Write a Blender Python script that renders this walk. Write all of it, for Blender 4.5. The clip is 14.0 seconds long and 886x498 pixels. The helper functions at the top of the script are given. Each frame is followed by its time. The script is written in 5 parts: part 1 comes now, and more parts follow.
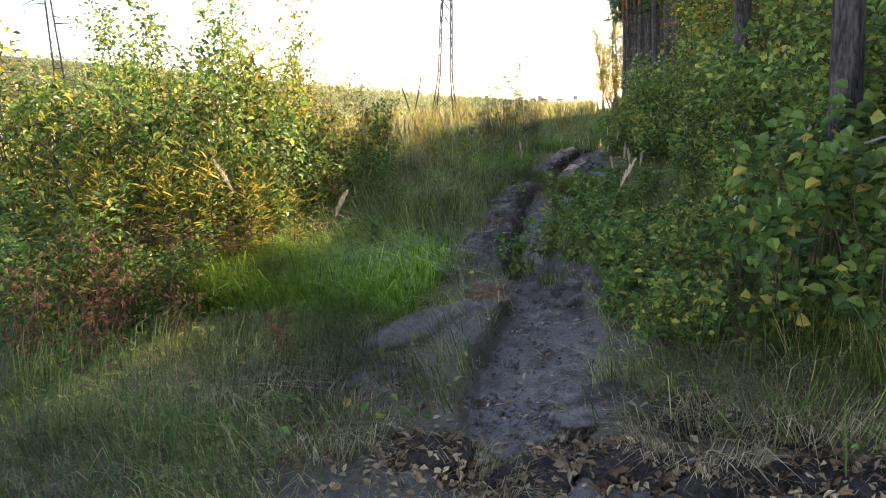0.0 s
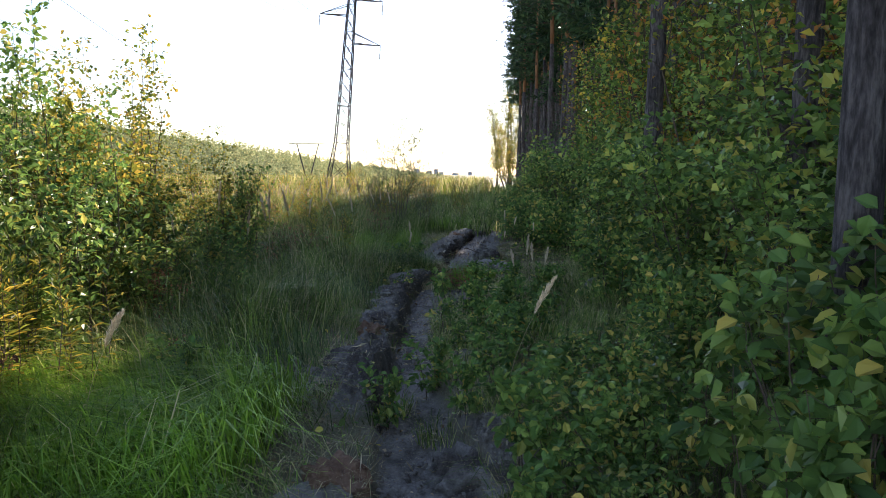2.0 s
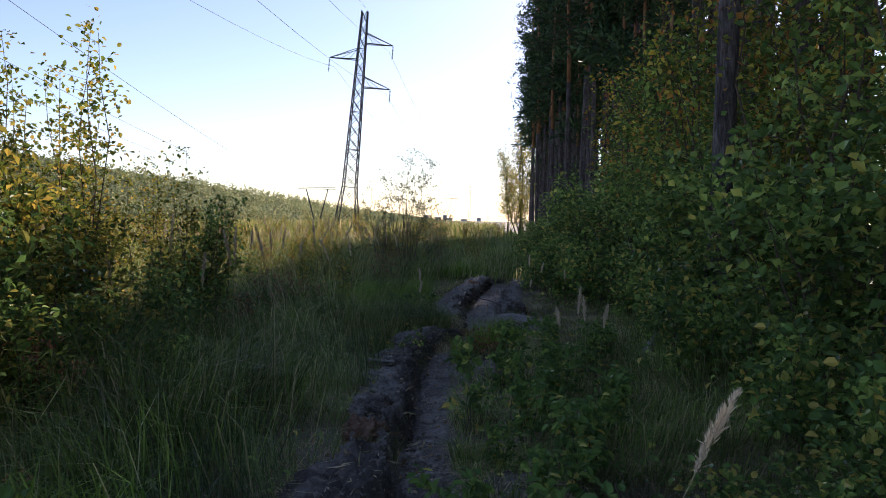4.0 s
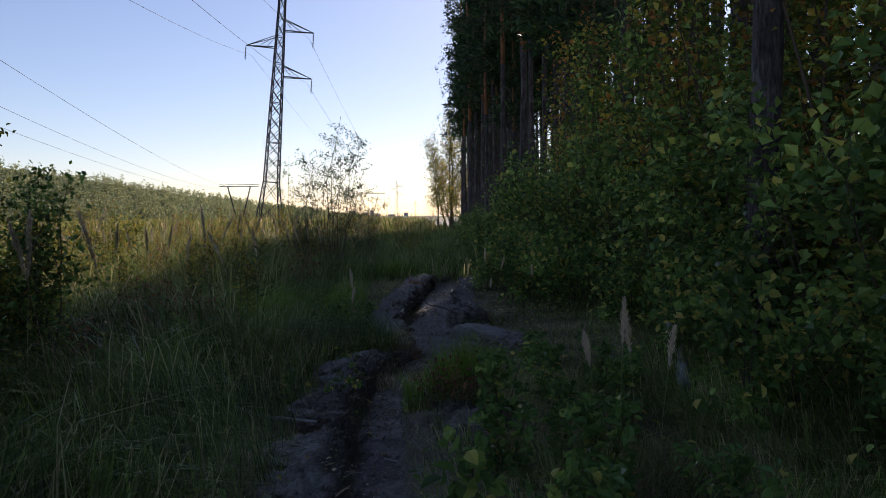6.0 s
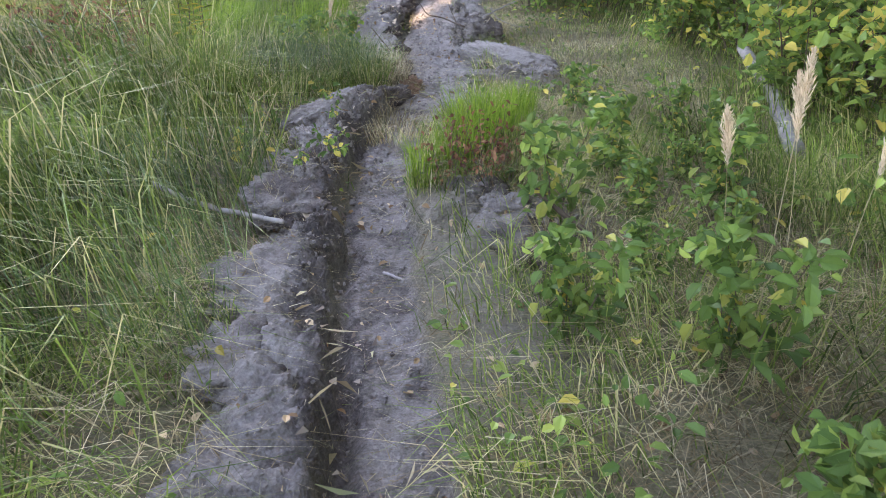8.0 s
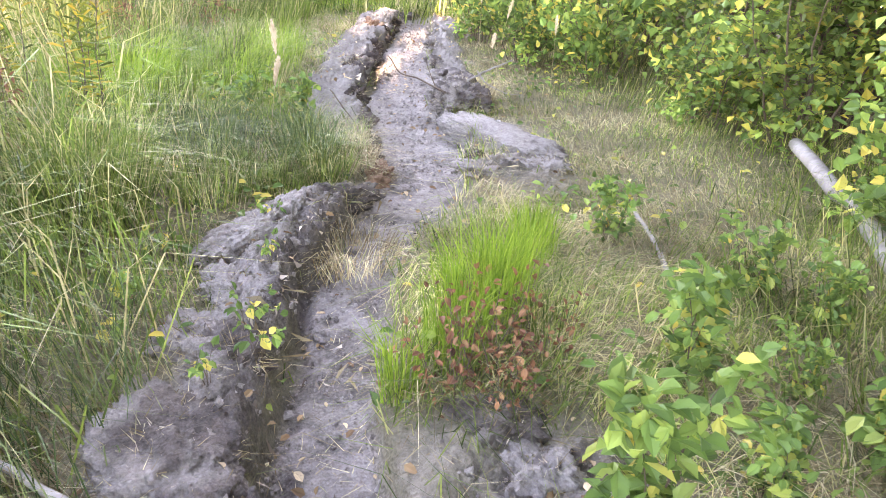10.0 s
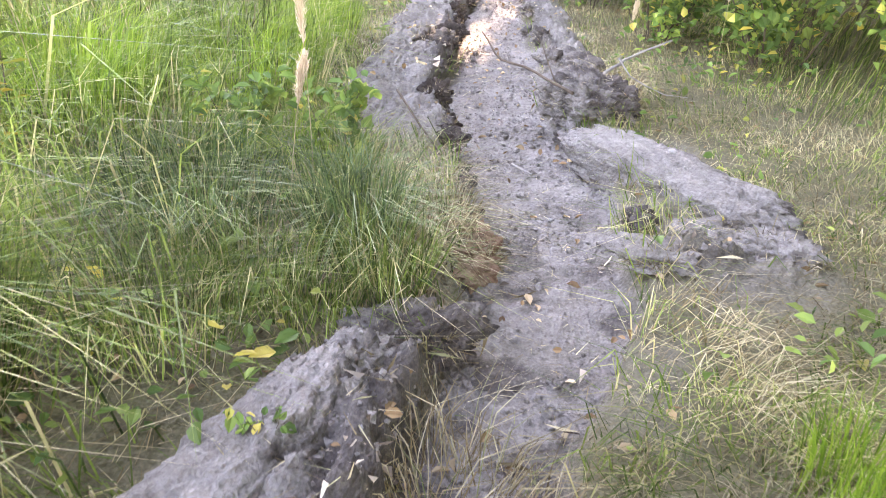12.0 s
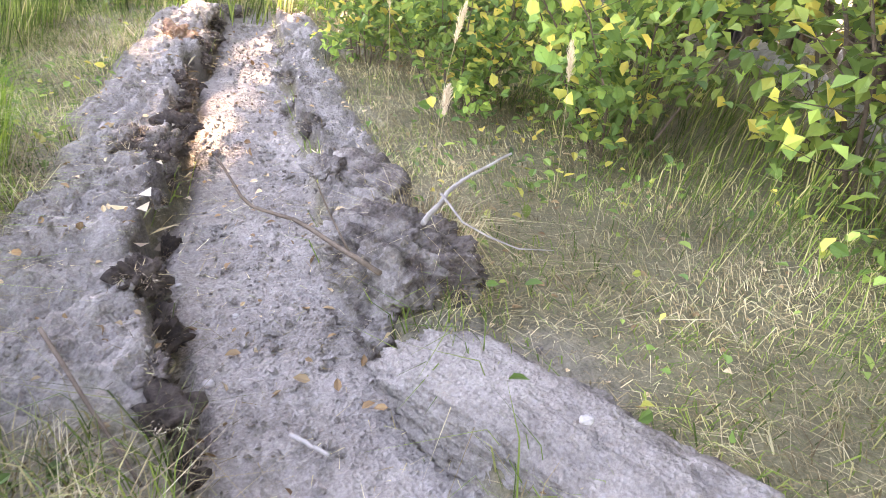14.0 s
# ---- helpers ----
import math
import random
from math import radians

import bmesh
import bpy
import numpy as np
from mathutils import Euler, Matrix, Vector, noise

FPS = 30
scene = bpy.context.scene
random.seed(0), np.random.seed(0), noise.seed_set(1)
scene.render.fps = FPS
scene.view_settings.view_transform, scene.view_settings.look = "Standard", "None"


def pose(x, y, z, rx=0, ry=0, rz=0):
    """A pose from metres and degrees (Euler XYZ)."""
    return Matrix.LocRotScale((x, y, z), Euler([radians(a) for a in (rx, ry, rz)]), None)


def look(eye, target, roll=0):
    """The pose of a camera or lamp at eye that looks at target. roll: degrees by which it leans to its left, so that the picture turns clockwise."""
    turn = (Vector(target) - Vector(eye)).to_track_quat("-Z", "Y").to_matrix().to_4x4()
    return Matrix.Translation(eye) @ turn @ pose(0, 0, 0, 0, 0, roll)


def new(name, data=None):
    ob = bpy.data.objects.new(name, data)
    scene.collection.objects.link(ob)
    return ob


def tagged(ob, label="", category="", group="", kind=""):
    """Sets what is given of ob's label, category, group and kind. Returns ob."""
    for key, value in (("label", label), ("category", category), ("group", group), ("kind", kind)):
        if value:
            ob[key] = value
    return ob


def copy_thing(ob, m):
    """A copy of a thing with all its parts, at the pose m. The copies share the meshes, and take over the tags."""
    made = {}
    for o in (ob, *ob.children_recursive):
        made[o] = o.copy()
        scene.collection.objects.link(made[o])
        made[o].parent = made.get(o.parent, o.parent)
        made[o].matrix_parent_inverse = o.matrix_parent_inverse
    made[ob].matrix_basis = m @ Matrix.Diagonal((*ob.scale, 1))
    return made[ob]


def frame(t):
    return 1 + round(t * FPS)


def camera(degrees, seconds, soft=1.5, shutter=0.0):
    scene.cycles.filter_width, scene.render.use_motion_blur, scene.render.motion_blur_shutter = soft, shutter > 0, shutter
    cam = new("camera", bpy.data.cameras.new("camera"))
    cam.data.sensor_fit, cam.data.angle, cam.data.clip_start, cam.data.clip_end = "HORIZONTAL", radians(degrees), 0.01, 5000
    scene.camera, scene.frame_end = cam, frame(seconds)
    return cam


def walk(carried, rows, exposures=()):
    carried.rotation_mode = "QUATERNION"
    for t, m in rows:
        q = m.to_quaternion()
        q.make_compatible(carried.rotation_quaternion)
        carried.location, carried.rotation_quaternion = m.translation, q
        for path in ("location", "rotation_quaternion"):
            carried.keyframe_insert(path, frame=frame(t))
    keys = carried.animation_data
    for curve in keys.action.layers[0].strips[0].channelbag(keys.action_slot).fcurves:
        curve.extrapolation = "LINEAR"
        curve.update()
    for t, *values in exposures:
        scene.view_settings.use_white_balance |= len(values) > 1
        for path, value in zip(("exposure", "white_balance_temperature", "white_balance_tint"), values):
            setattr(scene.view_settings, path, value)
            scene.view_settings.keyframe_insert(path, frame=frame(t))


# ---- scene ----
cam = camera(62.0, 14.0, soft=0.9, shutter=0.12)
PATH = [
    (0, (0.292, 0.236, 1.772), (-0.091, 2.163, 1.395), -3.5),
    (0.5, (0.286, 0.747, 1.859), (-0.009, 2.702, 1.555), -3.2),
    (1, (0.214, 1.311, 1.948), (0.022, 3.291, 1.74), -2.6),
    (1.5, (0.259, 1.768, 1.892), (0.136, 3.754, 1.684), -0.6),
    (2, (0.225, 2.234, 1.867), (0.134, 4.222, 1.666), 0.5),
    (2.5, (0.167, 2.75, 1.881), (0.12, 4.745, 1.748), 0.3),
    (3, (0.165, 3.338, 1.885), (0.051, 5.333, 1.803), 0.2),
    (3.2, (0.136, 3.544, 1.859), (0.004, 5.538, 1.772), 0.4),
    (5.5, (-0.267, 7.106, 1.593), (-0.266, 9.105, 1.542), 0.9),
    (6, (-0.325, 7.637, 1.583), (-0.246, 9.634, 1.492), -0.6),
    (6.5, (-0.336, 8.058, 1.503), (-0.265, 10.024, 1.144), -2.4),
    (7, (-0.34, 8.531, 1.503), (-0.303, 10.444, 0.922), -3.4),
    (9.5, (-0.58, 10.903, 1.642), (-0.351, 12.604, 0.615), 6.1),
    (10, (-0.493, 11.327, 1.613), (-0.267, 13.142, 0.804), 3.4),
    (10.5, (-0.512, 11.88, 1.518), (-0.394, 13.68, 0.656), 4.3),
    (11, (-0.522, 12.48, 1.469), (-0.528, 14.26, 0.555), 3.5),
    (11.5, (-0.596, 13.094, 1.404), (-0.563, 14.859, 0.464), 3.4),
    (12, (-0.616, 13.714, 1.346), (-0.541, 15.489, 0.427), 3.2),
    (12.5, (-0.673, 14.277, 1.344), (-0.567, 16.043, 0.412), 2.8),
    (13, (-0.588, 14.77, 1.362), (-0.301, 16.552, 0.502), 2.1),
    (13.5, (-0.451, 15.267, 1.336), (0.046, 17.019, 0.509), 2.1),
    (14, (-0.334, 15.765, 1.388), (0.307, 17.456, 0.533), 4.6),
]
EXPOSURES = [(0, 1.8, 7800, 24), (1, 1.6, 7500, 21), (1.5, 1.2, 7200, 19), (2, 1.2, 6900, 19), (3, 0.4, 6400, 23), (5.5, 0.3, 6500, 29), (6.2, -0.4, 6400, 25), (6.6, 0.5, 7000, 24), (7.0, 2.8, 7600, 27), (7.4, 3.3, 8200, 29), (9.5, 4.6, 10100, 36), (14, 4.5, 10300, 35)]
walk(cam, [(t, look(eye, target, roll)) for t, eye, target, roll in PATH], EXPOSURES)

# ---- light: low hazy sun behind the forest edge ----
SUN_AZ, SUN_EL = radians(15), radians(29)
world = bpy.data.worlds.new("world")
scene.world = world
world.use_nodes = True
wn = world.node_tree
sky = wn.nodes.new("ShaderNodeTexSky")
sky.sky_type, sky.sun_disc = "NISHITA", False
sky.sun_elevation, sky.sun_rotation = SUN_EL, SUN_AZ
sky.air_density, sky.dust_density, sky.ozone_density = 1.0, 0.25, 2.0
wn.links.new(sky.outputs[0], wn.nodes["Background"].inputs[0])
wn.nodes["Background"].inputs[1].default_value = 0.13
sun = new("sun", bpy.data.lights.new("sun", "SUN"))
sun.data.energy, sun.data.angle, sun.data.color = 5.0, radians(0.6), (1.0, 0.9, 0.72)
SUN_DIR = Vector((math.sin(SUN_AZ) * math.cos(SUN_EL), math.cos(SUN_AZ) * math.cos(SUN_EL), math.sin(SUN_EL)))
sun.matrix_world = look(SUN_DIR * 100, (0, 0, 0))


# ---- materials ----
def material(name):
    m = bpy.data.materials.new(name)
    m.use_nodes = True
    m.node_tree.nodes.clear()
    return m, m.node_tree.nodes, m.node_tree.links


def ramp(n, stops):
    r = n.new("ShaderNodeValToRGB")
    e = r.color_ramp.elements
    while len(e) < len(stops):
        e.new(0.5)
    for el, (p, c) in zip(e, stops):
        el.position, el.color = p, (*c, 1)
    return r


def mat_leaf(name, stops, through_light=0.4, rough=0.5):
    """Foliage: each leaf takes its own tint, light shines through it."""
    m, n, l = material(name)
    geo = n.new("ShaderNodeNewGeometry")
    r = ramp(n, stops)
    l.new(geo.outputs["Random Per Island"], r.inputs[0])
    noise_t = n.new("ShaderNodeTexNoise")
    noise_t.inputs["Scale"].default_value = 1.1
    noise_t.inputs["Detail"].default_value = 3
    hs = n.new("ShaderNodeHueSaturation")
    mr = n.new("ShaderNodeMapRange")
    mr.inputs[1].default_value, mr.inputs[2].default_value, mr.inputs[3].default_value, mr.inputs[4].default_value = 0.34, 0.66, 0.6, 2.0
    coord = n.new("ShaderNodeTexCoord")
    l.new(coord.outputs["Object"], noise_t.inputs["Vector"])
    l.new(noise_t.outputs[0], mr.inputs[0])
    l.new(mr.outputs[0], hs.inputs["Value"])
    l.new(r.outputs[0], hs.inputs["Color"])
    p = n.new("ShaderNodeBsdfPrincipled")
    p.inputs["Roughness"].default_value = rough
    p.inputs["Specular IOR Level"].default_value = 0.2
    t = n.new("ShaderNodeBsdfTranslucent")
    mix = n.new("ShaderNodeMixShader")
    mix.inputs[0].default_value = through_light
    out = n.new("ShaderNodeOutputMaterial")
    l.new(hs.outputs[0], p.inputs["Base Color"])
    l.new(hs.outputs[0], t.inputs["Color"])
    l.new(p.outputs[0], mix.inputs[1])
    l.new(t.outputs[0], mix.inputs[2])
    l.new(mix.outputs[0], out.inputs[0])
    return m


def mat_noise(name, stops, scale, bump=0.3, rough=0.9, detail=8, big=0.0, stretch=(1, 1, 1), metal=0.0, dist=0.02):
    """Grainy surface at two scales with fine relief."""
    m, n, l = material(name)
    coord, mp = n.new("ShaderNodeTexCoord"), n.new("ShaderNodeMapping")
    mp.inputs["Scale"].default_value = stretch
    l.new(coord.outputs["Object"], mp.inputs["Vector"])
    a, b = n.new("ShaderNodeTexNoise"), n.new("ShaderNodeTexNoise")
    a.inputs["Scale"].default_value, a.inputs["Detail"].default_value, a.inputs["Roughness"].default_value = scale, detail, 0.65
    b.inputs["Scale"].default_value, b.inputs["Detail"].default_value = scale * 0.13 if not big else big, 4
    l.new(mp.outputs[0], a.inputs["Vector"])
    l.new(mp.outputs[0], b.inputs["Vector"])
    mixf = n.new("ShaderNodeMix")
    mixf.inputs[0].default_value = 0.45
    l.new(a.outputs[0], mixf.inputs[2])
    l.new(b.outputs[0], mixf.inputs[3])
    r = ramp(n, stops)
    l.new(mixf.outputs[0], r.inputs[0])
    p = n.new("ShaderNodeBsdfPrincipled")
    p.inputs["Roughness"].default_value, p.inputs["Metallic"].default_value = rough, metal
    p.inputs["Specular IOR Level"].default_value = 0.25
    bu = n.new("ShaderNodeBump")
    bu.inputs["Strength"].default_value, bu.inputs["Distance"].default_value = bump, dist
    l.new(a.outputs[0], bu.inputs["Height"])
    l.new(bu.outputs[0], p.inputs["Normal"])
    l.new(r.outputs[0], p.inputs["Base Color"])
    out = n.new("ShaderNodeOutputMaterial")
    l.new(p.outputs[0], out.inputs[0])
    return m


SOIL_STOPS = [(0.36, (0.12, 0.104, 0.09)), (0.46, (0.215, 0.19, 0.168)), (0.56, (0.31, 0.28, 0.252)), (0.68, (0.45, 0.41, 0.375))]
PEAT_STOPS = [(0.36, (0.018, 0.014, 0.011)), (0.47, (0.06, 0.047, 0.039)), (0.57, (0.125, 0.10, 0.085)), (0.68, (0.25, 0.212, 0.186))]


def mat_soil(name, with_litter):
    """Dry grey loam with dark peaty turf and painted groove shade where the mesh says so; crumbly relief at three
    scales.
    """
    m, n, l = material(name)
    coord = n.new("ShaderNodeTexCoord")
    a, b, c = (n.new("ShaderNodeTexNoise") for _ in range(3))
    for tex, s, d in ((a, 26, 9), (b, 2.6, 5), (c, 130, 5)):
        tex.inputs["Scale"].default_value, tex.inputs["Detail"].default_value = s, d
        tex.inputs["Roughness"].default_value = 0.7
        l.new(coord.outputs["Object"], tex.inputs["Vector"])
    cells = n.new("ShaderNodeTexVoronoi")
    cells.inputs["Scale"].default_value = 62
    l.new(coord.outputs["Object"], cells.inputs["Vector"])

    def blend(fac, p, q):
        mx = n.new("ShaderNodeMix")
        mx.inputs[0].default_value = fac
        l.new(p, mx.inputs[2])
        l.new(q, mx.inputs[3])
        return mx.outputs[0]

    grain = blend(0.3, blend(0.5, a.outputs[0], b.outputs[0]), c.outputs[0])

    def colour_mix(name_, p, q):
        at = n.new("ShaderNodeAttribute")
        at.attribute_name = name_
        cm = n.new("ShaderNodeMix")
        cm.data_type = "RGBA"
        l.new(at.outputs["Fac"], cm.inputs[0])
        l.new(p, cm.inputs[6])
        l.new(q, cm.inputs[7])
        return cm.outputs[2]

    def tint(stops):
        r = ramp(n, stops)
        l.new(grain, r.inputs[0])
        return r.outputs[0]

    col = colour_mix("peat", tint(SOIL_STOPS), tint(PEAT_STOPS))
    if with_litter:
        col = colour_mix("bare", tint([(0.34, (0.06, 0.052, 0.027)), (0.5, (0.15, 0.132, 0.07)), (0.66, (0.29, 0.25, 0.15))]), col)
    height = blend(0.42, blend(0.5, a.outputs[0], c.outputs[0]), cells.outputs["Distance"])
    bu = n.new("ShaderNodeBump")
    bu.inputs["Strength"].default_value, bu.inputs["Distance"].default_value = 1.0, 0.035
    l.new(height, bu.inputs["Height"])
    p = n.new("ShaderNodeBsdfPrincipled")
    p.inputs["Roughness"].default_value = 0.72
    p.inputs["Specular IOR Level"].default_value = 0.4
    l.new(col, p.inputs["Base Color"])
    l.new(bu.outputs[0], p.inputs["Normal"])
    out = n.new("ShaderNodeOutputMaterial")
    l.new(p.outputs[0], out.inputs[0])
    return m


M_SOIL = mat_soil("dry_grey_loam", False)
M_TURF = mat_soil("fibrous_turf", False)
M_DARKPEAT = mat_noise("dark_peat", [(0.3, (0.02, 0.015, 0.012)), (0.5, (0.06, 0.045, 0.037)), (0.7, (0.14, 0.11, 0.09))], 36, bump=1.0, big=4.0, dist=0.04)
M_RED = mat_noise("reddish_peat", [(0.3, (0.08, 0.04, 0.025)), (0.5, (0.25, 0.14, 0.09)), (0.7, (0.42, 0.28, 0.19))], 35, bump=1.0, big=3.0, dist=0.03)
M_BARK = mat_noise("pine_bark", [(0.36, (0.025, 0.02, 0.02)), (0.48, (0.09, 0.076, 0.076)), (0.62, (0.24, 0.205, 0.20))], 42, bump=1.0, rough=0.95, big=8, stretch=(1, 1, 0.2), dist=0.06)
M_BARK_RED = mat_noise("upper_pine_bark", [(0.3, (0.13, 0.06, 0.03)), (0.5, (0.32, 0.16, 0.085)), (0.7, (0.45, 0.27, 0.16))], 10, bump=0.6, big=2, stretch=(1, 1, 0.3), dist=0.03)
M_TWIG = mat_noise("brown_twig_bark", [(0.3, (0.05, 0.035, 0.025)), (0.6, (0.16, 0.12, 0.09))], 30, bump=0.5)
M_DEAD = mat_noise("weathered_grey_wood", [(0.3, (0.13, 0.115, 0.10)), (0.5, (0.29, 0.265, 0.24)), (0.7, (0.46, 0.43, 0.40))], 12, bump=0.5, stretch=(1, 1, 0.2), big=2)
M_STEEL = mat_noise("dull_weathered_steel", [(0.3, (0.035, 0.035, 0.038)), (0.6, (0.075, 0.075, 0.08))], 3, bump=0.05, rough=0.8)
M_CERAMIC = mat_noise("insulator_glass", [(0.3, (0.1, 0.11, 0.11)), (0.7, (0.22, 0.24, 0.24))], 5, bump=0.05, rough=0.3)
M_WIRE = mat_noise("aluminium_wire", [(0.3, (0.10, 0.10, 0.11)), (0.7, (0.18, 0.18, 0.19))], 5, bump=0.0, rough=0.7)
M_CONCRETE = mat_noise("far_concrete", [(0.3, (0.3, 0.32, 0.36)), (0.7, (0.45, 0.47, 0.5))], 0.2, bump=0.0)
M_PEBBLE = mat_noise("pale_stone", [(0.3, (0.24, 0.22, 0.21)), (0.7, (0.48, 0.46, 0.43))], 40, bump=0.3)

G1, G2, G3 = (0.04, 0.07, 0.018), (0.10, 0.165, 0.035), (0.20, 0.27, 0.06)
M_GRASS = mat_leaf("green_grass", [(0.0, G1), (0.4, G2), (0.75, G3), (0.88, (0.42, 0.37, 0.18))], 0.45, 0.45)
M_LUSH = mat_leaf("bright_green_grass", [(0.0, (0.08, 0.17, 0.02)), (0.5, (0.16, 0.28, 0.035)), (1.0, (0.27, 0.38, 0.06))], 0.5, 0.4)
M_BLUE = mat_leaf("bluish_sedge", [(0.0, (0.035, 0.07, 0.025)), (0.6, (0.09, 0.15, 0.055)), (1.0, (0.22, 0.27, 0.11))], 0.4, 0.4)
M_STRAW = mat_leaf("dry_straw", [(0.0, (0.12, 0.085, 0.045)), (0.35, (0.26, 0.2, 0.11)), (0.65, (0.42, 0.35, 0.21)), (0.8, (0.52, 0.45, 0.29)), (1.0, (0.12, 0.16, 0.05))], 0.35, 0.6)
M_MEADOW = mat_leaf("yellowing_meadow", [(0.0, (0.10, 0.13, 0.03)), (0.4, (0.17, 0.19, 0.05)), (0.7, (0.32, 0.29, 0.11)), (1.0, (0.46, 0.35, 0.2))], 0.5, 0.6)
M_PLUME = mat_leaf("pale_seed_plume", [(0.0, (0.45, 0.36, 0.25)), (1.0, (0.7, 0.6, 0.46))], 0.4, 0.8)
M_HAZEL = mat_leaf("hazel_leaves", [(0.0, (0.055, 0.11, 0.03)), (0.5, (0.14, 0.23, 0.058)), (0.85, (0.27, 0.36, 0.085)), (0.97, (0.45, 0.37, 0.08))], 0.35, 0.4)
M_OAK = mat_leaf("oak_leaves", [(0.0, (0.06, 0.12, 0.035)), (0.5, (0.12, 0.215, 0.055)), (0.85, (0.24, 0.32, 0.08)), (0.96, (0.5, 0.4, 0.1))], 0.4, 0.38)
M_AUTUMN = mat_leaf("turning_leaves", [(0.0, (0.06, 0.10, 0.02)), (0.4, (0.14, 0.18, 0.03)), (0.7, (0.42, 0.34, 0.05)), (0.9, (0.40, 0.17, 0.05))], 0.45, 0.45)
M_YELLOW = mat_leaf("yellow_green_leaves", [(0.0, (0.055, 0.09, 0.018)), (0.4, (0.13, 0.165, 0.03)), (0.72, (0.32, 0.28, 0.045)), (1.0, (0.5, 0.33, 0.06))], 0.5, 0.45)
M_WILLOW = mat_leaf("grey_green_willow", [(0.0, (0.07, 0.11, 0.05)), (0.6, (0.15, 0.20, 0.10)), (1.0, (0.28, 0.32, 0.18))], 0.4, 0.45)
M_NEEDLE = mat_leaf("pine_needles", [(0.0, (0.018, 0.042, 0.02)), (0.6, (0.035, 0.075, 0.03)), (1.0, (0.07, 0.11, 0.045))], 0.15, 0.5)
M_BROWNLEAF = mat_leaf("fallen_brown_leaves", [(0.0, (0.12, 0.07, 0.04)), (0.5, (0.30, 0.19, 0.10)), (0.9, (0.50, 0.38, 0.24))], 0.15, 0.7)
M_REDWEED = mat_leaf("rusty_weed_leaves", [(0.0, (0.10, 0.045, 0.03)), (0.5, (0.25, 0.11, 0.06)), (0.9, (0.36, 0.2, 0.1))], 0.3, 0.6)
M_ROOTS = mat_leaf("grey_brown_rootlets", [(0.0, (0.08, 0.06, 0.045)), (0.5, (0.2, 0.16, 0.125)), (0.9, (0.45, 0.38, 0.29))], 0.2, 0.8)
# canopy greens paled: the haze of distance is put into the leaf colour
M_HAZED_WOODS = mat_leaf("hazed_wood_canopy", [(0.0, (0.17, 0.21, 0.11)), (0.5, (0.25, 0.28, 0.14)), (0.9, (0.36, 0.33, 0.16)), (1.0, (0.11, 0.15, 0.10))], 0.55, 0.9)


M_GROUND = mat_soil("ground_soil_and_litter", True)

# ---- mesh helpers ----
RNG = np.random.default_rng(7)


def tri_mesh(name, verts, faces, mat, smooth=False):
    """One mesh from arrays of vertices and triangles."""
    me = bpy.data.meshes.new(name)
    verts, faces = np.asarray(verts, np.float32), np.asarray(faces, np.int32)
    me.vertices.add(len(verts))
    me.vertices.foreach_set("co", verts.ravel())
    me.loops.add(faces.size)
    me.loops.foreach_set("vertex_index", faces.ravel())
    me.polygons.add(len(faces))
    me.polygons.foreach_set("loop_start", np.arange(0, faces.size, 3, dtype=np.int32))
    me.polygons.foreach_set("use_smooth", np.full(len(faces), smooth))
    me.update(calc_edges=True)
    me.materials.append(mat)
    return me


def part(name, geo, mat, parent=None, label="", smooth=False):
    """One mesh object from (vertices, triangles), under a thing where one is given."""
    ob = new(name, tri_mesh(name, geo[0], geo[1], mat, smooth))
    ob.parent = parent
    return tagged(ob, label)


def thing(name, label, category, group="", kind="", at=(0, 0, 0), turn=0.0):
    e = new(name)
    e.empty_display_size = 0.1
    e.matrix_basis = pose(*at, 0, 0, turn)
    return tagged(e, label, category, group, kind)


def join(geos):
    vs, fs, k = [], [], 0
    for v, f in geos:
        vs.append(v)
        fs.append(np.asarray(f) + k)
        k += len(v)
    return np.concatenate(vs), np.concatenate(fs)


def unit(a):
    return a / np.maximum(np.linalg.norm(a, axis=-1, keepdims=True), 1e-9)


def tube(pts, radii, sides=5, caps=True):
    pts, radii = np.asarray(pts, float), np.asarray(radii, float)
    k = len(pts)
    tan = unit(np.gradient(pts, axis=0))
    ref = np.array([1.0, 0, 0]) if abs(tan[0][0]) < 0.8 else np.array([0, 1.0, 0])
    u = unit(np.cross(tan, ref))
    w = np.cross(tan, u)
    ang = np.arange(sides) * 2 * math.pi / sides
    ring = u[:, None] * np.cos(ang)[None, :, None] + w[:, None] * np.sin(ang)[None, :, None]
    v = (pts[:, None] + ring * radii[:, None, None]).reshape(-1, 3)
    f = []
    for i in range(k - 1):
        for j in range(sides):
            a, b = i * sides + j, i * sides + (j + 1) % sides
            f += [(a, b, b + sides), (a, b + sides, a + sides)]
    if not caps:
        return v, np.array(f)
    v = np.concatenate([v, pts[[0, -1]]])
    n0 = k * sides
    for j in range(sides):
        f.append((n0, (j + 1) % sides, j))
        f.append((n0 + 1, n0 - sides + j, n0 - sides + (j + 1) % sides))
    return v, np.array(f)


